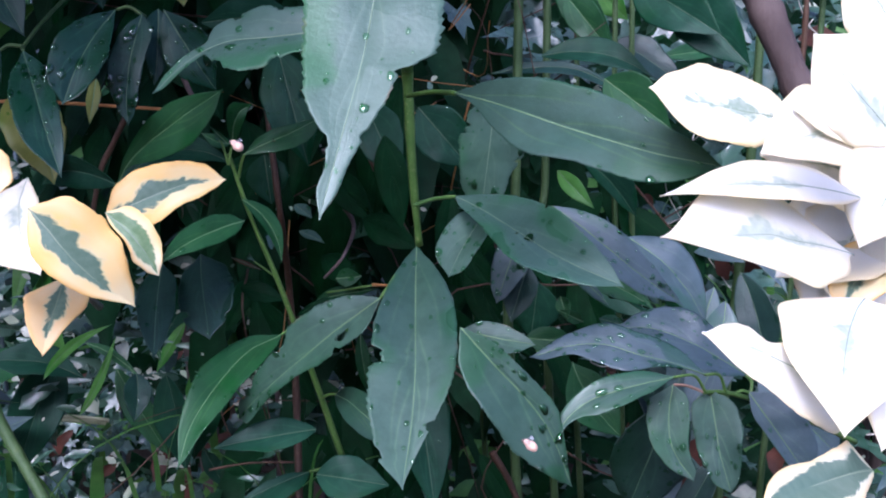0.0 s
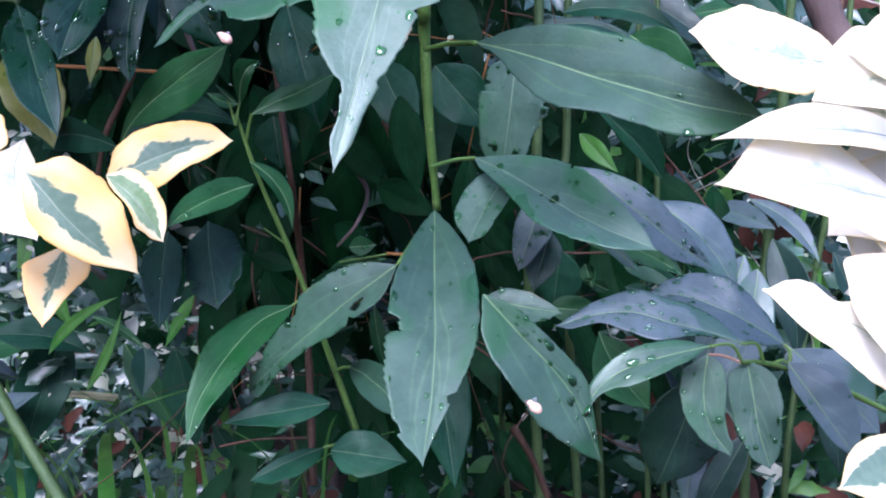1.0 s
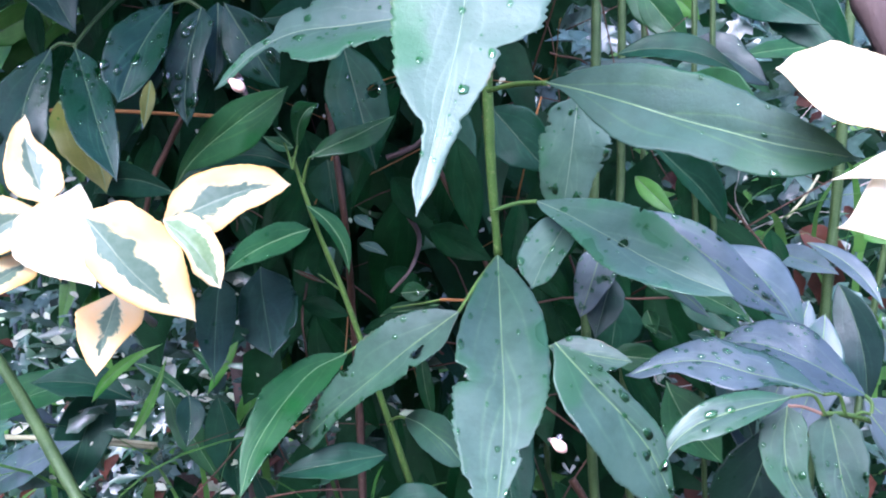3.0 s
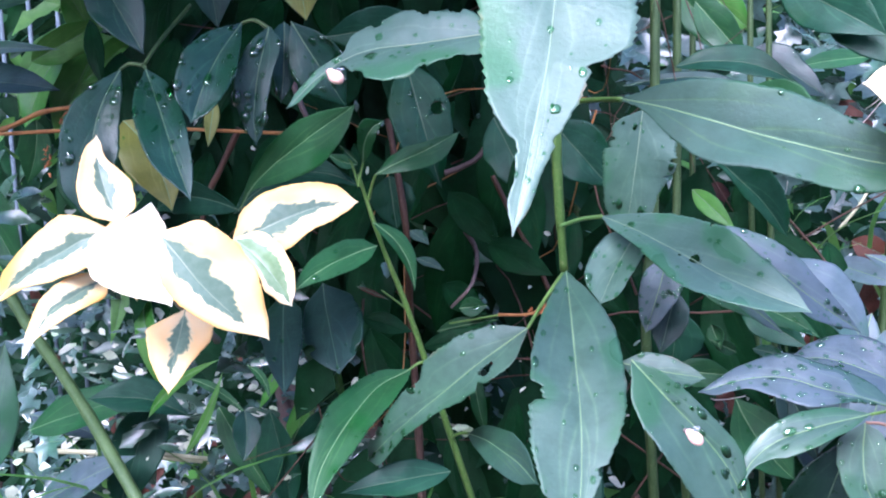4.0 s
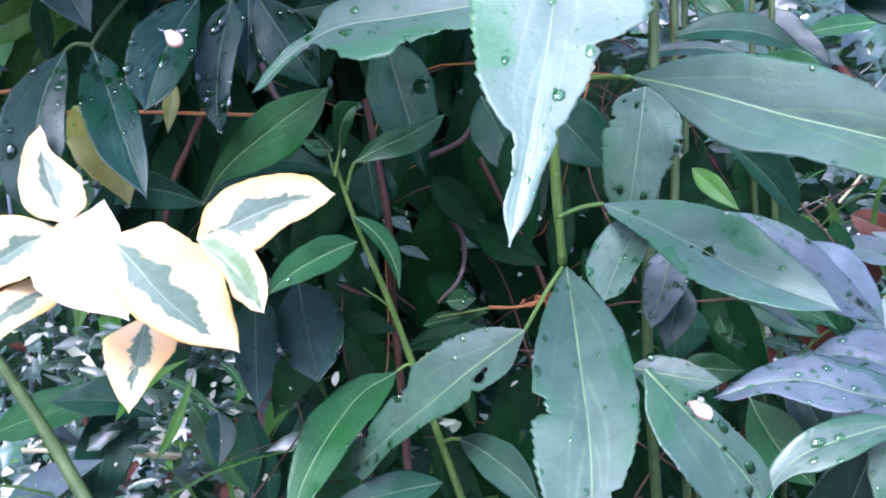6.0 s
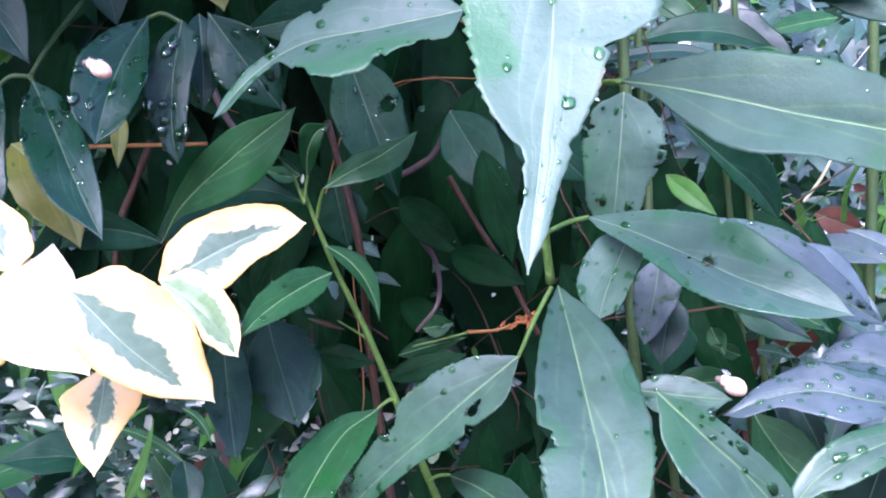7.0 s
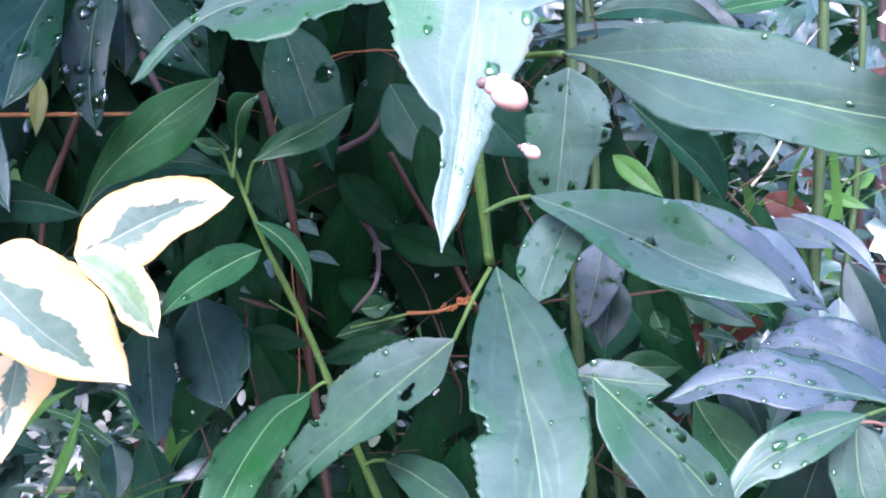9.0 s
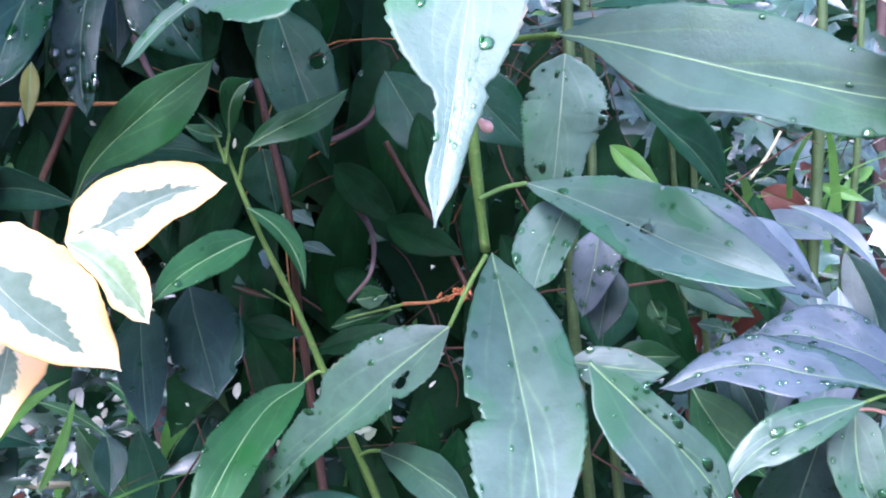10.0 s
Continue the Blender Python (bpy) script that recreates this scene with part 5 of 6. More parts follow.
leaf(blue_bush, dead_leaf, (0.2597, 0.9800, 0.8925), (0.3008, 0.9700, 0.8719), 0.0261, (-0.2106, -0.9761, 0.0543), drops=0, seed=114, teeth=0.022)
leaf(blue_bush, leaf_lime, (0.2777, 0.9000, 0.9026), (0.3095, 0.8800, 0.8879), 0.0109, (-0.4728, -0.8674, 0.1553), drops=0, seed=115, teeth=0.022)
leaf(blue_bush, leaf_lime, (0.0766, 0.7200, 0.9590), (0.1015, 0.7000, 0.9323), 0.0137, (-0.4026, -0.8719, 0.2787), fold=0.1, drops=0, seed=93, teeth=0.022)
leaf(blue_bush, leaf_deep, (0.0688, 0.6300, 0.9919), (0.1257, 0.6600, 0.9304), 0.0213, (0.1120, -0.9300, -0.3500), fold=0.1, drops=0, seed=94, teeth=0.022,
     rib=(1.1, 2.2, 3.4, 2.3), right=(5.2, 10.4, 13.5, 16.7, 15.5, 14.1, 12.2, 9.9, 6.1), left=(1.8, 2.7, 3.2, 4.3, 5.8, 5.7, 5.2, 4.7, 2.6))

# stalks and twigs
s = thing("plant_stalk", (0.0, 0.7, 0.5), "upright green plant stalk behind the leaves", "stalk")
stem(s, stalk_green, [(0.0878, 0.7800, -0.02), (0.0578, 0.7100, 0.4651), (0.0378, 0.6600, 0.8456), (0.0436, 0.6600, 0.9484), (0.0484, 0.6600, 1.1203)], 0.0040, 0.0032)
s = thing("plant_stalk", (0.0, 0.7, 0.5), "upright green plant stalk behind the leaves", "stalk")
stem(s, stalk_green, [(0.1168, 0.8600, -0.02), (0.0868, 0.7900, 0.4842), (0.0668, 0.7400, 0.8803), (0.0687, 0.7400, 0.9590), (0.0718, 0.7400, 1.1341)], 0.0035, 0.0029)
s = thing("plant_stalk", (0.0, 0.7, 0.5), "upright green plant stalk behind the leaves", "stalk")
stem(s, stalk_green, [(0.1576, 1.0700, -0.02), (0.1276, 1.0000, 0.4273), (0.1076, 0.9500, 0.7769), (0.1096, 0.9500, 0.9466), (0.1133, 0.9500, 1.1709)], 0.0034, 0.0027)
s = thing("plant_stalk", (0.0, 0.7, 0.5), "upright green plant stalk behind the leaves", "stalk")
stem(s, stalk_green, [(0.0534, 1.0700, -0.02), (0.0234, 1.0000, 0.5217), (0.0034, 0.9500, 0.9485), (0.0032, 0.9500, 1.0578), (0.0031, 0.9500, 1.1742)], 0.0033, 0.0027)
s = thing("plant_stalk", (0.0, 0.7, 0.5), "upright green plant stalk behind the leaves", "stalk")
stem(s, stalk_green, [(0.1533, 0.8700, -0.0200), (0.1367, 0.7870, 0.6393), (0.1217, 0.7495, 0.9575), (0.1222, 0.7495, 1.0431), (0.1228, 0.7495, 1.1343)], 0.0025, 0.0021)
s = thing("plant_stalk", (0.0, 0.7, 0.5), "upright green plant stalk behind the leaves", "stalk")
stem(s, stalk_green, [(0.1706, 0.8700, -0.0200), (0.1497, 0.7870, 0.6391), (0.1347, 0.7495, 0.9573), (0.1350, 0.7495, 1.0429), (0.1353, 0.7495, 1.1339)], 0.0025, 0.0021)
s = thing("plant_stalk", (0.0, 0.7, 0.5), "upright green plant stalk behind the leaves", "stalk")
stem(s, stalk_green, [(0.2679, 0.9200, -0.02), (0.2379, 0.8500, 0.3746), (0.2179, 0.8000, 0.6811), (0.2302, 0.8000, 0.8504), (0.2384, 0.8000, 0.9505), (0.2474, 0.8000, 1.1025)], 0.0050, 0.0038)
s = thing("plant_stalk", (0.0, 0.7, 0.5), "upright green plant stalk behind the leaves", "stalk")
stem(s, stalk_green, [(0.3365, 1.0400, -0.02), (0.3065, 0.9700, 0.3423), (0.2865, 0.9200, 0.6224), (0.3148, 0.9500, 0.7901), (0.3337, 0.9500, 0.9274), (0.3439, 0.9500, 1.1233)], 0.0037, 0.0030)
s = thing("brown_twig", (0.0, 0.7, 0.5), "thin reddish-brown woody stem", "stalk")
stem(s, stem_brown, [(-0.1064, 0.6200, 0.7381), (-0.1116, 0.6500, 0.8165), (-0.1134, 0.6500, 0.8876), (-0.1047, 0.5900, 0.9495), (-0.1170, 0.6200, 1.0126)], 0.0027, 0.0018)
s = thing("curved_twig", (0.0, 0.7, 0.5), "curved bare grey twig in the shade", "stalk")
stem(s, bark_grey, [(-0.0800, 0.6800, 0.9426), (-0.0713, 0.6800, 0.9246), (-0.0700, 0.6200, 0.9118), (-0.0834, 0.6200, 0.8969)], 0.0018, 0.0009)
s = thing("curved_twig", (0.0, 0.7, 0.5), "curved bare grey twig in the shade", "stalk")
stem(s, bark_grey, [(-0.1869, 0.6600, 1.0509), (-0.1827, 0.6600, 1.0326), (-0.1762, 0.6600, 1.0170), (-0.1653, 0.6600, 1.0069)], 0.0023, 0.0014)
s = thing("curved_twig", (0.0, 0.7, 0.5), "curved bare grey twig in the shade", "stalk")
stem(s, bark_grey, [(-0.0884, 0.6600, 0.9784), (-0.0772, 0.6600, 0.9820), (-0.0650, 0.6600, 0.9892), (-0.0510, 0.6600, 1.0118)], 0.0019, 0.0015)
s = thing("brown_twig", (0.0, 0.7, 0.5), "thin reddish-brown woody stem", "stalk")
stem(s, stem_brown, [(-0.0580, 0.6700, 0.9752), (-0.0462, 0.6700, 0.9487), (-0.0314, 0.6700, 0.9183), (-0.0155, 0.6700, 0.8773)], 0.0017, 0.0015)
s = thing("bare_twig", (0.0, 0.7, 0.5), "thin bare orange-brown twig", "stalk")
stem(s, twig_orange, [(-0.5718, 0.7300, 1.0173), (-0.4169, 0.7000, 1.0180), (-0.3117, 0.7000, 1.0177), (-0.2024, 0.7000, 1.0094)], 0.0015, 0.0012)
long_twig = thing("bare_twig", (0.0, 0.7, 0.5), "bare orange-brown twig with withered scraps behind the leaves", "stalk")
stem(long_twig, twig_orange, [(-0.5363, 0.7100, 0.9919), (-0.4403, 0.7400, 1.0214), (-0.4030, 0.7400, 1.0343), (-0.3751, 0.7400, 1.0373)], 0.0025, 0.0017)
s = thing("brown_twig", (0.0, 0.7, 0.5), "thin reddish-brown woody stem", "stalk")
stem(s, stem_brown, [(-0.2488, 0.7400, 1.0157), (-0.2659, 0.7400, 0.9852), (-0.2785, 0.7400, 0.9604), (-0.2938, 0.7400, 0.8967)], 0.0024, 0.0021)
dry_spray = thing("dry_twig", (0.0, 0.7, 0.5), "small dry orange-brown twig with withered scraps", "stalk")
stem(dry_spray, twig_orange, [(-0.0570, 0.6600, 0.8851), (-0.0411, 0.6600, 0.8845), (-0.0313, 0.6600, 0.8865), (-0.0199, 0.6600, 0.8903)], 0.0011, 0.0006)
s = thing("dry_twig", (0.0, 0.7, 0.5), "thin green runner of a climber", "stalk")
stem(s, stem_green, [(-0.0893, 0.6600, 0.8800), (-0.0700, 0.6600, 0.8827), (-0.0570, 0.6600, 0.8847)], 0.0006, 0.0008)
s = thing("bare_twig", (0.0, 0.7, 0.5), "thin bare orange-brown twig", "stalk")
stem(s, stem_brown, [(-0.1861, 0.6800, 0.7429), (-0.1560, 0.6800, 0.7481), (-0.1199, 0.6800, 0.7488)], 0.0009, 0.0007)
s = thing("fallen_twig", (0.0, 0.7, 0.5), "pale dry stem lying among leaves", "stalk")
stem(s, straw, [(-0.4887, 0.9500, 0.7010), (-0.4165, 0.9500, 0.6988), (-0.3688, 0.9500, 0.6942)], 0.0024, 0.0023)
s = thing("fallen_twig", (0.0, 0.7, 0.5), "pale dry stem lying among leaves", "stalk")
stem(s, straw, [(-0.5884, 0.9800, 0.6955), (-0.4887, 0.9800, 0.6913), (-0.3764, 0.9800, 0.6811)], 0.0027, 0.0026)
s = thing("brown_twig", (0.0, 0.7, 0.5), "thin reddish-brown woody stem", "stalk")
stem(s, stem_brown, [(0.0250, 0.6200, 0.7777), (0.0361, 0.6200, 0.7580), (0.0471, 0.6200, 0.7301)], 0.0023, 0.0023)
s = thing("pale_twig", (0.0, 0.7, 0.5), "pale thin bare twig", "stalk")
stem(s, straw, [(0.2398, 0.9500, 0.9068), (0.2553, 0.9500, 0.9249), (0.2683, 0.9500, 0.9454)], 0.0015, 0.0012)

def dry_scraps(twig, along, count, seed):
    """Withered rust-coloured flower scraps clinging to a twig."""
    rng = random.Random(seed)
    line = [Vector(q) - twig.location for q in smooth_line(along, 12)]
    for _ in range(count):
        c = line[rng.randrange(len(line))] + Vector([rng.uniform(-0.002, 0.002) for _ in range(3)])
        d = Vector([rng.uniform(-1, 1) for _ in range(3)]).normalized() * rng.uniform(0.002, 0.006)
        bm = bmesh.new()
        sweep(bm, [c, c + d * 0.5 + Vector((0, 0, rng.uniform(-0.001, 0.001))), c + d], rng.uniform(0.0006, 0.0014), 0.0003, 5, 0.5)
        mesh_object("dry_scrap", bm, rust, twig)


dry_scraps(dry_spray, [(-0.0411, 0.6600, 0.8845), (-0.0313, 0.6600, 0.8865), (-0.0199, 0.6600, 0.8903)], 26, 71)
dry_scraps(long_twig, [(-0.3530, 0.7400, 1.0373), (-0.3751, 0.7400, 1.0373), (-0.3890, 0.7400, 1.0250)], 24, 72)
dry_scraps(long_twig, [(-0.3900, 0.7200, 1.0060), (-0.3880, 0.7200, 0.9900)], 12, 73)

# ---- ground and what closes the place ----
def ground_sheet():
    bm = bmesh.new()
    n = 90
    grid = []
    for i in range(n + 1):
        row = []
        for j in range(n + 1):
            x, y = ((i / n * 2 - 1) ** 3) * 300, ((j / n * 2 - 1) ** 3) * 300 + 1.0
            h = 0.05 * noise.noise(Vector((x * 0.8, y * 0.8, 0))) if abs(x) < 8 and abs(y) < 8 else 0
            row.append(bm.verts.new((x, y, h)))
        grid.append(row)
    for i in range(n):
        for j in range(n):
            bm.faces.new((grid[i][j], grid[i + 1][j], grid[i + 1][j + 1], grid[i][j + 1]))
    return tagged(mesh_object("ground", bm, soil), "dark garden soil with leaf litter", "ground", kind="structure")


ground_sheet()


def scatter(name, mat, count, seed, spot, size, slim, label, category, droop=0.6):
    """Many small pointed leaves: spot(rng) gives a place and the way that it hangs."""
    rng = random.Random(seed)
    verts, faces = [], []
    for _ in range(count):
        p, d = spot(rng)
        d = (Vector(d) + Vector((rng.uniform(-0.6, 0.6), rng.uniform(-0.6, 0.6), rng.uniform(-droop, 0.3)))).normalized()
        n = Vector((rng.uniform(-0.6, 0.6), -1 + rng.uniform(-0.5, 0.7), rng.uniform(-0.1, 1.3)))
        n = (n - d * n.dot(d)).normalized()
        s = n.cross(d)
        length = size * rng.uniform(0.4, 1.45)
        w = length * slim * rng.uniform(0.55, 1.3) / 2
        k = len(verts)
        curl = rng.uniform(0.0, 0.16) * length
        p = Vector(p)
        for u, h in ((0.08, 0.42), (0.22, 0.78), (0.42, 1.0), (0.62, 0.86), (0.80, 0.52), (0.92, 0.2)):
            hump = n * curl * 4 * u * (1 - u)
            c = p + d * length * u + hump
            h *= rng.uniform(0.62, 1.2)
            verts += [c - s * w * h + n * w * 0.22 * h, c - n * w * 0.08, c + s * w * h + n * w * 0.22 * h]
        verts += [p, p + d * length]
        a, b = k + 18, k + 19
        faces += [(a, k + 1, k), (a, k + 2, k + 1), (k + 15, k + 16, b), (k + 16, k + 17, b)]
        for q in range(k, k + 15, 3):
            faces += [(q, q + 1, q + 4, q + 3), (q + 1, q + 2, q + 5, q + 4)]
    me = bpy.data.meshes.new(name)
    me.from_pydata([tuple(v) for v in verts], [], faces)
    me.materials.append(mat)
    me.shade_smooth()
    return tagged(new(name, me), label, category, kind="stuff")


def ivy_leaves(name, mat, count, seed, spot, size, label):
    """Five-lobed ivy leaves, cupped and turned every way."""
    rng = random.Random(seed)
    lobes = ((-90, 0.16), (-55, 0.62), (-22, 0.78), (5, 0.46), (38, 0.86), (62, 0.55), (90, 1.15), (118, 0.55), (142, 0.86), (175, 0.46), (202, 0.78), (235, 0.62))
    verts, faces = [], []
    for _ in range(count):
        p, d = spot(rng)
        n = Vector((rng.uniform(-0.8, 0.8), rng.uniform(-1.2, 0.1), rng.uniform(0.1, 1.2))).normalized()
        d = (Vector(d) + Vector((rng.uniform(-0.8, 0.8), rng.uniform(-0.6, 0.6), rng.uniform(-0.9, 0.3))))
        d = (d - n * d.dot(n)).normalized()
        side, p = n.cross(d), Vector(p)
        r = size * 0.5 * rng.uniform(0.55, 1.35)
        k = len(verts)
        verts.append(p - n * r * 0.12)
        for a, q in lobes:
            a, q = radians(a + rng.uniform(-5, 5)), q * rng.uniform(0.85, 1.12)
            verts.append(p + (side * math.cos(a) + d * math.sin(a)) * q * r + n * r * (rng.uniform(-0.12, 0.12) - 0.22 * (q - 0.5)))
        for i in range(12):
            faces.append((k, k + 1 + i, k + 1 + (i + 1) % 12))
    me = bpy.data.meshes.new(name)
    me.from_pydata([tuple(v) for v in verts], [], faces)
    me.materials.append(mat)
    me.shade_smooth()
    return tagged(new(name, me), label, "foliage", kind="stuff")


def blades(name, mat, count, seed, spot, label):
    """Long thin grass-like blades that rise and bend over."""
    rng = random.Random(seed)
    verts, faces = [], []
    for _ in range(count):
        p, lean, length, w = spot(rng)
        p, lean = Vector(p), Vector(lean)
        side = Vector((-lean.y, lean.x, 0)).normalized()
        k = len(verts)
        for i in range(9):
            u = i / 8
            c = p + Vector((0, 0, 1)) * length * (u - 0.45 * u * u) + lean * length * u * u
            h = w * (1 - u) ** 0.6 + 0.0002
            verts += [c - side * h, c + Vector((0, 0, -0.25 * h)), c + side * h]
        for i in range(8):
            a = k + 3 * i
            faces += [(a, a + 1, a + 4, a + 3), (a + 1, a + 2, a + 5, a + 4)]
    me = bpy.data.meshes.new(name)
    me.from_pydata([tuple(v) for v in verts], [], faces)
    me.materials.append(mat)
    me.shade_smooth()
    return tagged(new(name, me), label, "grass", kind="stuff")


def tangle(name, mat, count, seed, spot, r, label):
    """Thin bare twigs running through the undergrowth."""
    rng = random.Random(seed)
    bm = bmesh.new()
    for _ in range(count):
        p, d, length = spot(rng)
        p, d = Vector(p), Vector(d).normalized()
        bend = Vector((rng.uniform(-1, 1), rng.uniform(-1, 1), rng.uniform(-1, 1))) * 0.45 * length
        sweep(bm, smooth_line([p, p + d * length * 0.5 + bend, p + d * length], 5), r * rng.uniform(0.6, 1.3), r * 0.4, 5)
    return tagged(mesh_object(name, bm, mat), label, "twigs", kind="stuff")


def dark_spot(rng):
    return (rng.uniform(-0.33, -0.03), rng.uniform(0.78, 1.0), rng.uniform(0.93, 1.45)), (rng.uniform(-0.4, 0.4), -0.2, -1)


def shade_crown_spot(rng):
    a, r = rng.uniform(0, 2 * math.pi), math.sqrt(rng.random())
    y = 1.15 + 0.6 * r * math.sin(a)
    return (-0.30 + 0.45 * r * math.cos(a), y, rng.uniform(1.40, 2.3)), (rng.uniform(-0.6, 0.6), -0.3, -0.8)


def shade_overhang_spot(rng):
    return (rng.uniform(-0.62, -0.05), rng.uniform(0.20, 0.85), rng.uniform(1.28, 1.55)), (rng.uniform(-0.6, 0.6), -0.3, -0.3)


def inner_spot(rng):
    return (rng.uniform(-0.24, 0.12), rng.uniform(0.78, 0.95), rng.uniform(0.68, 1.1)), (rng.uniform(-0.5, 0.5), -0.2, -0.9)


def gap_spot(rng):
    return (rng.uniform(-0.34, 0.12), rng.uniform(0.70, 0.9), rng.uniform(0.76, 1.04)), (rng.uniform(-0.8, 0.8), -0.3, -0.3)


def speck_spot(rng):
    return (rng.uniform(-0.50, -0.06), rng.uniform(0.78, 1.0), rng.uniform(0.68, 0.97)), (rng.uniform(-1, 1), -0.3, 0.1)


def low_spot(rng):
    return (rng.uniform(-0.15, 0.6), rng.uniform(1.0, 1.5), rng.uniform(0.3, 0.74)), (rng.uniform(-0.8, 0.8), -0.3, -0.3)


def floor_spot(rng):
    y = rng.uniform(0.85, 2.0)
    return (rng.uniform(-1.0, 0.5), y, rng.uniform(0.05, 0.62 + 0.25 * max(0.0, y - 1.1))), (rng.uniform(-1, 1), -0.3, 0.1)


def right_spot(rng):
    return (rng.uniform(0.16, 1.0), rng.uniform(0.95, 1.7), rng.uniform(0.3, 1.35)), (rng.uniform(-1, 1), -0.3, -0.2)


def back_spot(rng):
    return (rng.uniform(-2.6, 2.6), rng.uniform(1.9, 2.5), rng.uniform(0.0, 2.4)), (rng.uniform(-1, 1), -0.3, -0.5)


def grass_spot(rng):
    return ((rng.uniform(-0.55, -0.12), rng.uniform(0.72, 1.0), rng.uniform(0.50, 0.66)), (rng.uniform(-0.6, 0.6), rng.uniform(-0.4, 0.2), 0),
            rng.uniform(0.14, 0.32), rng.uniform(0.003, 0.009))


def ivy_right(rng):
    return (rng.uniform(0.16, 0.80), rng.uniform(0.88, 1.35), rng.uniform(0.45, 1.20)), (rng.uniform(-1, 1), -0.3, -0.5)


def ivy_high(rng):
    return (rng.uniform(-0.03, 0.34), rng.uniform(0.88, 1.25), rng.uniform(1.0, 1.32)), (rng.uniform(-1, 1), -0.3, -0.5)


def ivy_floor(rng):
    y = rng.uniform(0.86, 1.5)
    return (rng.uniform(-0.85, -0.08), y, rng.uniform(0.45, 0.76 + 0.2 * (y - 0.86))), (rng.uniform(-1, 1), -0.3, -0.4)


def blade_right(rng):
    return ((rng.uniform(0.17, 0.42), rng.uniform(0.80, 1.0), rng.uniform(0.70, 0.92)), (rng.uniform(-0.9, 0.9), rng.uniform(-0.4, 0.2), 0),
            rng.uniform(0.08, 0.18), rng.uniform(0.003, 0.007))


def low_hedge_spot(rng):
    return (rng.uniform(-1.7, -0.4), rng.uniform(1.5, 1.68), rng.uniform(0.0, 0.92)), (rng.uniform(-1, 1), -0.4, -0.2)


def lime_spot(rng):
    return (rng.uniform(-1.0, -0.42), rng.uniform(0.95, 1.4), rng.uniform(0.90, 1.4)), (rng.uniform(-1, 1), -0.3, -0.4)


def twig_right(rng):
    return (rng.uniform(0.2, 0.7), rng.uniform(0.85, 1.3), rng.uniform(0.65, 1.15)), (rng.uniform(-1, 1), rng.uniform(-0.3, 0.3), rng.uniform(-0.3, 1)), rng.uniform(0.08, 0.25)


def twig_inner(rng):
    return (rng.uniform(-0.22, 0.1), rng.uniform(0.68, 0.9), rng.uniform(0.78, 1.1)), (rng.uniform(-1, 1), rng.uniform(-0.3, 0.3), rng.uniform(-1, 1)), rng.uniform(0.08, 0.25)


scatter("shrub_foliage", filler_shade, 520, 11, dark_spot, 0.10, 0.36, "dense shaded dark green shrub leaves", "foliage")
# unseen foliage above the view, added to keep sun and sky off the leaves
scatter("shrub_crown", filler_shade, 1300, 18, shade_crown_spot, 0.11, 0.40, "unseen leafy crown added above the shrub to shade it", "foliage")
scatter("shrub_crown", filler_shade, 850, 22, shade_overhang_spot, 0.10, 0.42, "unseen leafy shoots added overhead to shade the left leaves", "foliage", 0.2)
scatter("shrub_foliage", filler_shade, 125, 12, inner_spot, 0.085, 0.36, "shaded inner leaves of the shrub", "foliage")
scatter("low_foliage", filler_shade, 200, 13, low_spot, 0.085, 0.28, "dark green leaves low in the shrub", "foliage")
scatter("ground_cover", filler_pale, 1500, 14, floor_spot, 0.038, 0.40, "small pale wet ivy leaves on the ground", "foliage", 0.3)
scatter("ivy", filler_pale, 1000, 15, right_spot, 0.038, 0.36, "pale wet ivy leaves and undergrowth", "foliage", 0.3)
scatter("ivy", filler_lime, 300, 16, right_spot, 0.05, 0.3, "light green undergrowth leaves", "foliage", 0.3)
scatter("hedge", filler_shade, 7000, 17, back_spot, 0.09, 0.5, "dark green hedge behind the shrub", "hedge")
scatter("ground_cover", filler_lime, 350, 29, floor_spot, 0.04, 0.4, "light green leaves on the ground", "foliage", 0.3)
scatter("ground_cover", filler_glint, 600, 23, floor_spot, 0.015, 0.6, "cream ivy leaves on the ground, near-white for wet glints", "foliage", 0.2)
scatter("ivy", filler_glint, 260, 24, right_spot, 0.022, 0.6, "cream ivy leaves in the undergrowth, near-white for wet glints", "foliage", 0.2)
scatter("lime_foliage", filler_lime, 120, 25, lime_spot, 0.06, 0.42, "light green leaves beyond the shrub", "foliage")
scatter("lime_foliage", filler_pale, 120, 26, lime_spot, 0.045, 0.5, "pale wet leaves beyond the shrub", "foliage")
scatter("low_hedge", filler_shade, 700, 27, low_hedge_spot, 0.06, 0.5, "low dark hedge below the railing", "hedge")
scatter("shrub_foliage", filler_shade, 260, 45, lime_spot, 0.07, 0.42, "dark green leaves beyond the shrub", "foliage")
ivy_leaves("ivy", ivy_gloss, 500, 61, ivy_right, 0.052, "wet glossy lobed ivy leaves in the undergrowth")
ivy_leaves("ivy", ivy_gloss, 620, 62, ivy_floor, 0.040, "wet glossy lobed ivy leaves on the ground")
ivy_leaves("ivy", ivy_gloss, 220, 66, ivy_high, 0.045, "wet glossy ivy leaves behind the plant stalks")
scatter("leaf_litter", dead_leaf, 80, 63, ivy_right, 0.055, 0.6, "dead reddish-brown leaves caught in the undergrowth", "leaf litter")
scatter("leaf_litter", dead_leaf, 70, 64, ivy_floor, 0.04, 0.5, "dead brown leaves on the ground", "leaf litter")
blades("grass", filler_lime, 26, 65, blade_right, "bent green grass blades in the undergrowth")
blades("grass", filler_lime, 45, 19, grass_spot, "thin green grass blades under the shrub")
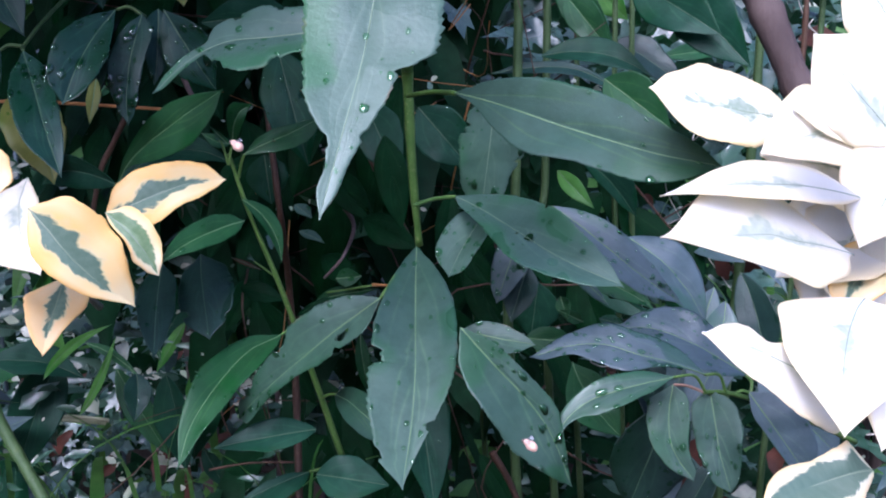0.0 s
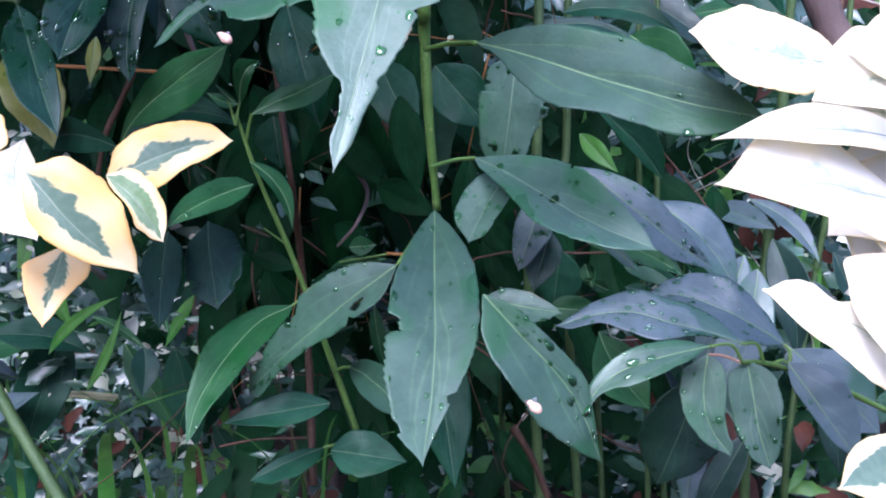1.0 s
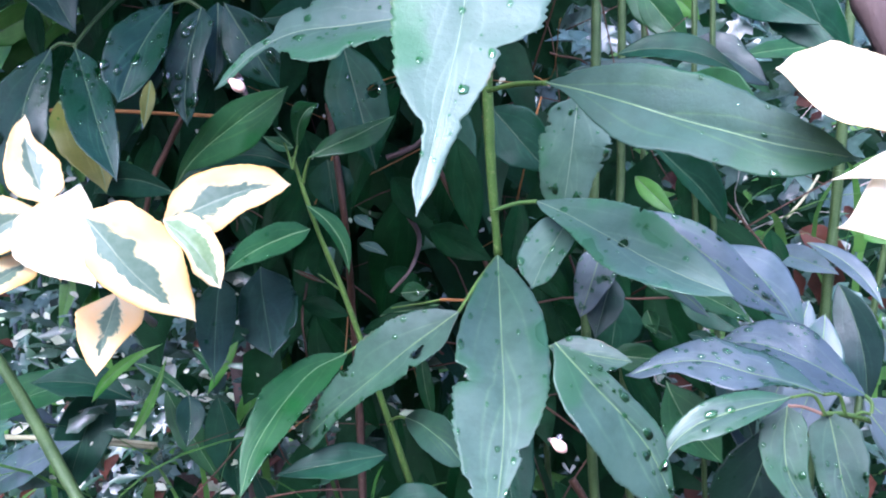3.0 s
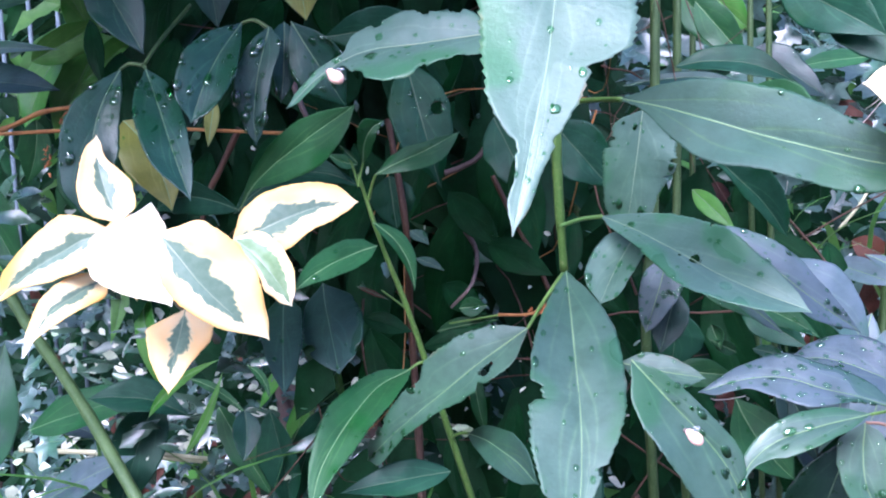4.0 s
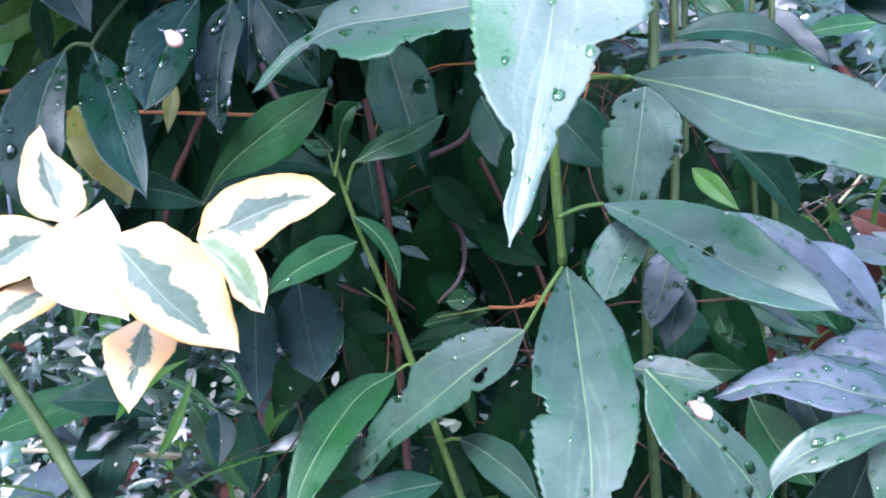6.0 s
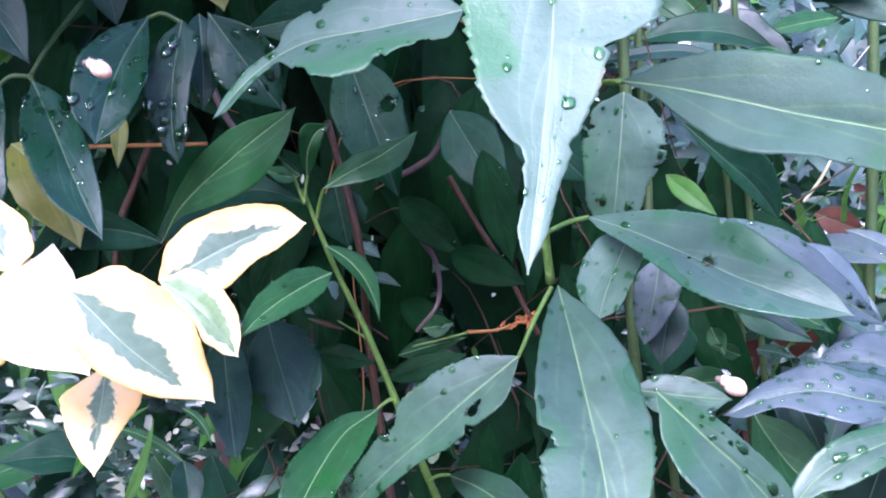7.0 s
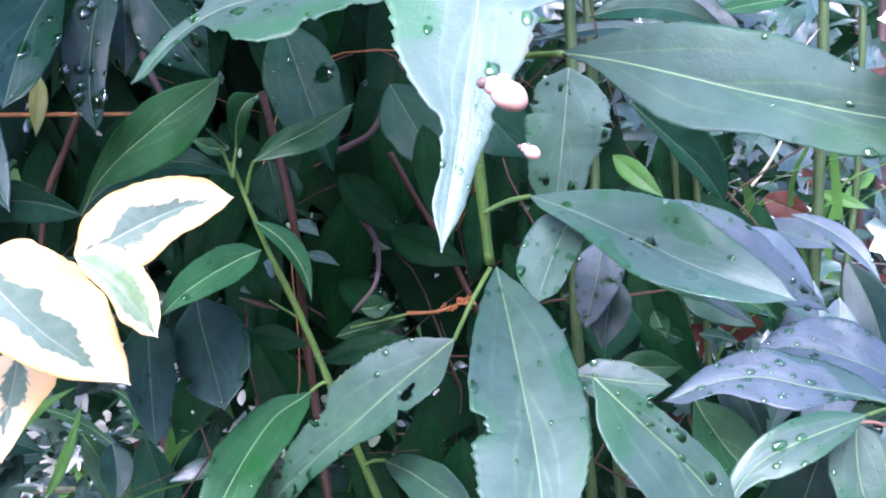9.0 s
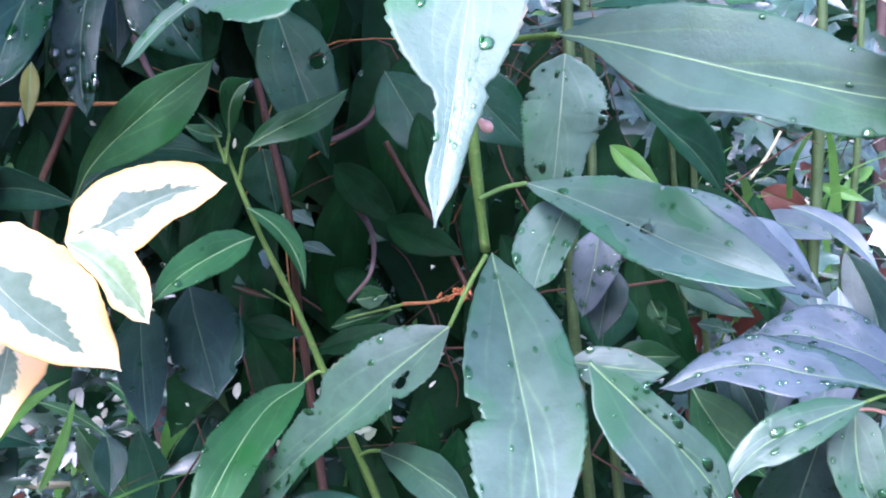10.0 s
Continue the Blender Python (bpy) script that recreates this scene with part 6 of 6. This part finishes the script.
# pale bits added where wet glints show inside and under the shrub
scatter("shrub_foliage", filler_pale, 60, 36, gap_spot, 0.013, 0.5, "small wet leaf tips that catch the light inside the shrub", "foliage")
scatter("shrub_foliage", filler_glint, 60, 37, gap_spot, 0.005, 0.6, "near-white leaf specks standing for wet glints inside the shrub", "foliage")
scatter("ground_cover", filler_glint, 230, 39, speck_spot, 0.0100, 0.6, "small near-white leaf specks standing for wet glints under the shrub", "foliage", 0.3)
scatter("ground_cover", filler_pale, 380, 40, speck_spot, 0.03, 0.35, "narrow pale wet leaves under the shrub", "foliage", 0.3)
scatter("ground_cover", filler_glint, 170, 47, ivy_floor, 0.024, 0.55, "larger near-white leaf specks standing for bright glints on the ground", "foliage", 0.3)
tangle("twig_tangle", twig_orange, 9, 38, twig_inner, 0.0007, "thin orange twigs inside the shrub")
tangle("twig_tangle", twig_white, 40, 20, twig_right, 0.0008, "pale thin twigs in the undergrowth")
scatter("ivy", filler_shade, 500, 28, right_spot, 0.05, 0.45, "dark ivy leaves in the undergrowth", "foliage", 0.3)
tangle("twig_tangle", stem_brown, 42, 21, twig_inner, 0.0008, "thin brown twigs inside the shrub")


def inner_leaves(parent, mat, count, seed, low, high, slim=0.34):
    """Shaded leaves that hang behind the front ones."""
    rng = random.Random(seed)
    for i in range(count):
        p = Vector([rng.uniform(a, b) for a, b in zip(low, high)])
        d = Vector((rng.uniform(-0.7, 0.7), rng.uniform(-0.35, 0.1), -1)).normalized()
        length = rng.uniform(0.045, 0.115)
        n = Vector((rng.uniform(-0.5, 0.5), -1, rng.uniform(-0.1, 0.7)))
        leaf(parent, mat, p, p + d * length, length * slim * rng.uniform(0.8, 1.2), n, bow=rng.uniform(-0.08, 0.08), sag=rng.uniform(0.02, 0.09),
             seed=seed * 1000 + i, rows=24)


inner_leaves(dark_bush, leaf_inner_shade, 40, 31, (-0.34, 0.68, 0.96), (-0.03, 0.80, 1.30))
inner_leaves(dark_bush, leaf_inner_shade, 18, 32, (-0.17, 0.68, 0.82), (0.06, 0.82, 0.98))
inner_leaves(dark_bush, leaf_inner_shade, 9, 33, (-0.10, 0.62, 0.70), (0.02, 0.74, 0.82))
inner_leaves(dark_bush, leaf_green, 9, 41, (-0.46, 0.80, 0.74), (-0.08, 0.96, 0.98), 0.26)
inner_leaves(dark_bush, leaf_deep, 7, 42, (-0.46, 0.84, 0.70), (-0.08, 1.00, 0.98), 0.4)
inner_leaves(dark_bush, leaf_deep, 5, 43, (-0.46, 0.80, 0.66), (-0.08, 0.94, 0.80), 0.42)
inner_leaves(dark_bush, leaf_lime, 7, 44, (-0.44, 0.82, 0.72), (-0.12, 0.96, 0.96), 0.22)
inner_leaves(dark_bush, leaf_green, 8, 48, (-0.56, 0.84, 0.95), (-0.40, 0.98, 1.07), 0.42)
inner_leaves(dark_bush, leaf_lime, 7, 49, (-0.60, 0.92, 1.10), (-0.36, 1.05, 1.22), 0.42)
inner_leaves(blue_bush, leaf_slate, 11, 34, (0.08, 0.64, 0.70), (0.42, 0.80, 0.90))
inner_leaves(blue_bush, leaf_sky_sheen, 13, 46, (0.17, 0.64, 0.70), (0.42, 0.80, 0.90))
inner_leaves(blue_bush, leaf_inner_shade, 14, 35, (0.04, 0.66, 0.78), (0.20, 0.80, 0.98))


def hedge_wall(name, place, size, label):
    """A clipped hedge: a lumpy block."""
    bm = bmesh.new()
    bmesh.ops.create_cube(bm, size=1.0)
    bmesh.ops.subdivide_edges(bm, edges=bm.edges[:], cuts=24, use_grid_fill=True)
    for v in bm.verts:
        v.co = Vector((v.co.x * size[0], v.co.y * size[1], (v.co.z + 0.5) * size[2]))
        v.co += Vector((1, 1, 0.6)) * 0.16 * noise.noise(v.co * 2.2) * (1 if v.co.z > 0.1 else 0)
    ob = tagged(mesh_object(name, bm, filler_shade), label, "hedge", kind="structure")
    ob.location = place
    return ob


def railing():
    """Grey-blue railing far behind the shrub."""
    rail = thing("railing", (-1.05, 1.75, 0.0), "grey-blue metal garden railing", "fence")
    for i in range(14):
        bm = bmesh.new()
        sweep(bm, [Vector((0.055 * i - 0.35, 0, z)) for z in (0.0, 0.7, 1.4)], 0.004, 0.004, 8)
        mesh_object("bar", bm, metal_blue, rail)
    for z in (0.15, 1.38):
        bm = bmesh.new()
        sweep(bm, [Vector((x, 0, z)) for x in (-0.4, 0.0, 0.42)], 0.007, 0.007, 8)
        mesh_object("crossbar", bm, metal_blue, rail)


railing()


def woody_shrub(place, seed, label):
    """Bare woody stems that rise from the soil into the crown."""
    rng = random.Random(seed)
    trunk = thing("woody_shrub", place, label, "shrub")
    for _ in range(5):
        a = rng.uniform(0, 2 * math.pi)
        foot = Vector((0.05 * math.cos(a), 0.05 * math.sin(a), -0.03))
        lean = Vector((0.28 * math.cos(a), 0.16 * math.sin(a) + 0.05, 0))
        line = [trunk.location + foot + lean * u * u + Vector((rng.uniform(-0.02, 0.02), rng.uniform(-0.02, 0.02), 1.9 * u)) for u in (0, 0.3, 0.6, 1)]
        stem(trunk, bark_grey, line, rng.uniform(0.012, 0.018), 0.004)


woody_shrub(Vector((-0.28, 1.22, 0.0)), 51, "grey woody shrub stems rising from the soil")
woody_shrub(Vector((0.55, 1.40, 0.0)), 52, "grey woody shrub stems rising from the soil")

# unseen hedges added behind and left to dim reflections; the last closes the back
hedge_wall("backdrop_hedge", (0.0, -5.2, -0.05), (14.0, 0.9, 1.7), "unseen clipped hedge added to darken what the leaves reflect")
hedge_wall("backdrop_hedge", (-4.2, 0.0, -0.05), (0.9, 8.0, 2.8), "unseen clipped hedge added to darken what the leaves reflect")
hedge_wall("backdrop_hedge", (0.0, 3.3, -0.05), (9.0, 0.9, 3.2), "tall dark green garden hedge")


def midge(place):
    """A tiny pale fly."""
    fly = tagged(new("midge"), "tiny pale fly hovering in the air", "insect", "midges in flight")
    bm = bmesh.new()
    bmesh.ops.create_uvsphere(bm, u_segments=16, v_segments=12, radius=1.0, matrix=pose(0, -0.0006, 0) @ Matrix.Diagonal((0.0013, 0.0017, 0.00125, 1)))
    for v in bm.verts:
        v.co.z -= 60 * max(0.0, -v.co.y - 0.0006) ** 2
    mesh_object("abdomen", bm, fly_pale, fly)
    bm = bmesh.new()
    bmesh.ops.create_uvsphere(bm, u_segments=14, v_segments=10, radius=0.0008, matrix=pose(0, 0.0010, 0.0003))
    mesh_object("thorax", bm, fly_pale, fly)
    bm = bmesh.new()
    bmesh.ops.create_uvsphere(bm, u_segments=12, v_segments=8, radius=0.0005, matrix=pose(0, 0.0019, 0.0002))
    mesh_object("head", bm, fly_dark, fly)
    for side in (-1, 1):
        bm = bmesh.new()
        ring = []
        for i in range(14):
            a = 2 * math.pi * i / 14
            ring.append(bm.verts.new((side * (0.0014 + 0.0013 * math.cos(a)), 0.0006 + 0.0006 * math.sin(a), 0.0011 + 0.0003 * math.cos(a))))
        bm.faces.new(ring)
        bmesh.ops.solidify(bm, geom=bm.faces[:], thickness=0.00005)
        mesh_object("wing", bm, wing_clear, fly)
    fly.location, fly.scale = place, (1.3, 1.3, 1.3)
    return fly


FLIGHTS = (
    (
        (0.0, -0.0624, 0.3359, 0.9922),
        (0.3, -0.0632, 0.3368, 0.9987),
        (0.5, -0.0634, 0.3371, 1.0001),
        (0.7, -0.0608, 0.3382, 0.9983),
        (0.9, -0.0679, 0.3401, 1.0052),
        (1.0, -0.0685, 0.3415, 1.0099),
        (1.2, -0.0610, 0.3399, 1.0143),
        (1.5, -0.0514, 0.3361, 1.0122),
        (1.8, -0.0629, 0.3334, 1.0139),
        (2.0, -0.0675, 0.3313, 1.0105),
        (2.2, -0.0774, 0.3235, 1.0029),
        (3.3, -0.0775, 0.2913, 1.0062),
        (3.5, -0.0760, 0.2849, 0.9993),
        (3.7, -0.0737, 0.2800, 1.0067),
        (4.0, -0.0724, 0.2719, 1.0121),
        (4.2, -0.0786, 0.2675, 1.0152),
        (4.5, -0.0742, 0.2616, 1.0111),
        (4.8, -0.0804, 0.2677, 1.0122),
        (5.0, -0.0832, 0.2716, 1.0104),
        (5.2, -0.0874, 0.2734, 1.0122),
        (5.8, -0.1007, 0.2867, 1.0183),
        (6.3, -0.1153, 0.2979, 1.0242),
        (6.5, -0.1241, 0.3054, 1.0253),
        (6.7, -0.1169, 0.3046, 1.0210),
        (7.0, -0.1186, 0.3038, 1.0207),
        (7.1, -0.1251, 0.3044, 1.0220),
        (7.2, -0.0974, 0.3009, 0.9822),
        (7.3, -0.0385, 0.2997, 0.9609),
        (7.4, -0.0316, 0.3015, 0.9735),
        (7.5, -0.0232, 0.3023, 0.9791),
        (7.7, -0.0159, 0.3094, 0.9817),
        (8.0, -0.0080, 0.3193, 0.9782),
        (8.2, -0.0069, 0.3266, 0.9794),
        (8.5, -0.0068, 0.3376, 0.9817),
        (8.7, -0.0109, 0.3463, 0.9862),
        (9.0, -0.0152, 0.3583, 0.9850),
        (9.5, -0.0184, 0.3751, 0.9856),
        (10.0, -0.0218, 0.3927, 0.9853),
    ),
    (
        (0.0, 0.0386, 0.3070, 0.8924),
        (0.5, 0.0285, 0.3114, 0.8907),
        (1.0, 0.0295, 0.3171, 0.8923),
        (1.5, 0.0307, 0.3181, 0.8907),
        (2.0, 0.0242, 0.3188, 0.8900),
        (2.2, 0.0183, 0.3140, 0.8833),
        (3.3, 0.0074, 0.2973, 0.9084),
        (3.5, 0.0143, 0.2944, 0.9058),
        (4.0, 0.0139, 0.2870, 0.9166),
        (4.5, 0.0124, 0.2820, 0.9268),
        (5.0, 0.0100, 0.2862, 0.9290),
        (5.2, 0.0058, 0.2851, 0.9311),
        (6.3, 0.0037, 0.2966, 0.9377),
        (6.5, -0.0007, 0.3005, 0.9411),
        (7.0, -0.0062, 0.2786, 0.9514),
        (7.5, -0.0103, 0.2357, 0.9689),
        (8.0, -0.0148, 0.2365, 0.9736),
        (8.2, -0.0139, 0.2359, 0.9825),
        (8.5, -0.0195, 0.2343, 0.9887),
        (8.7, -0.0225, 0.2345, 0.9946),
        (9.0, -0.0315, 0.2341, 0.9980),
        (9.1, -0.0324, 0.2346, 0.9993),
        (9.2, -0.0336, 0.2352, 1.0013),
        (9.3, -0.0359, 0.2361, 1.0048),
        (9.5, -0.0385, 0.2381, 1.0141),
        (10.0, -0.0423, 0.2427, 1.0288),
    ),
)
MIDGES = [midge(rows[0][1:]) for rows in FLIGHTS]


# how far the tip of the drooping front leaf swings from its rest: seconds, aside and upwards in millimetres
SWAY = ((0.0, 0.0, -2.4), (0.5, 0.4, -1.5), (1.0, 0.6, -0.5), (1.5, 1.4, 0.0), (2.0, 1.3, -0.2), (3.5, 0.8, -0.1), (4.0, 1.4, 0.0), (4.5, 0.1, 0.0),
        (5.0, -0.2, 0.2), (5.2, -1.2, 0.5), (6.3, -1.8, -1.0), (6.5, -2.8, -2.4), (7.0, -2.8, -2.2), (7.5, -2.9, -2.9), (8.0, -4.3, -2.5),
        (8.5, -4.3, -2.0), (9.0, -4.7, -2.1), (9.5, -4.7, -2.3), (10.0, -4.4, -2.5))


def motions():
    drop = Vector((-0.024, -0.085, -0.143))
    rest = Matrix.Translation(front_leaf.location)
    walk(front_leaf, [(t, rest @ drop.rotation_difference(drop + Vector((x, 0, z)) * 0.001).to_matrix().to_4x4()) for t, x, z in SWAY])
    for fly, rows in zip(MIDGES, FLIGHTS):
        walk(fly, [(t, pose(x, y, z, 25, 0, 70 + 25 * math.sin(3 * t))) for t, x, y, z in rows])


motions()
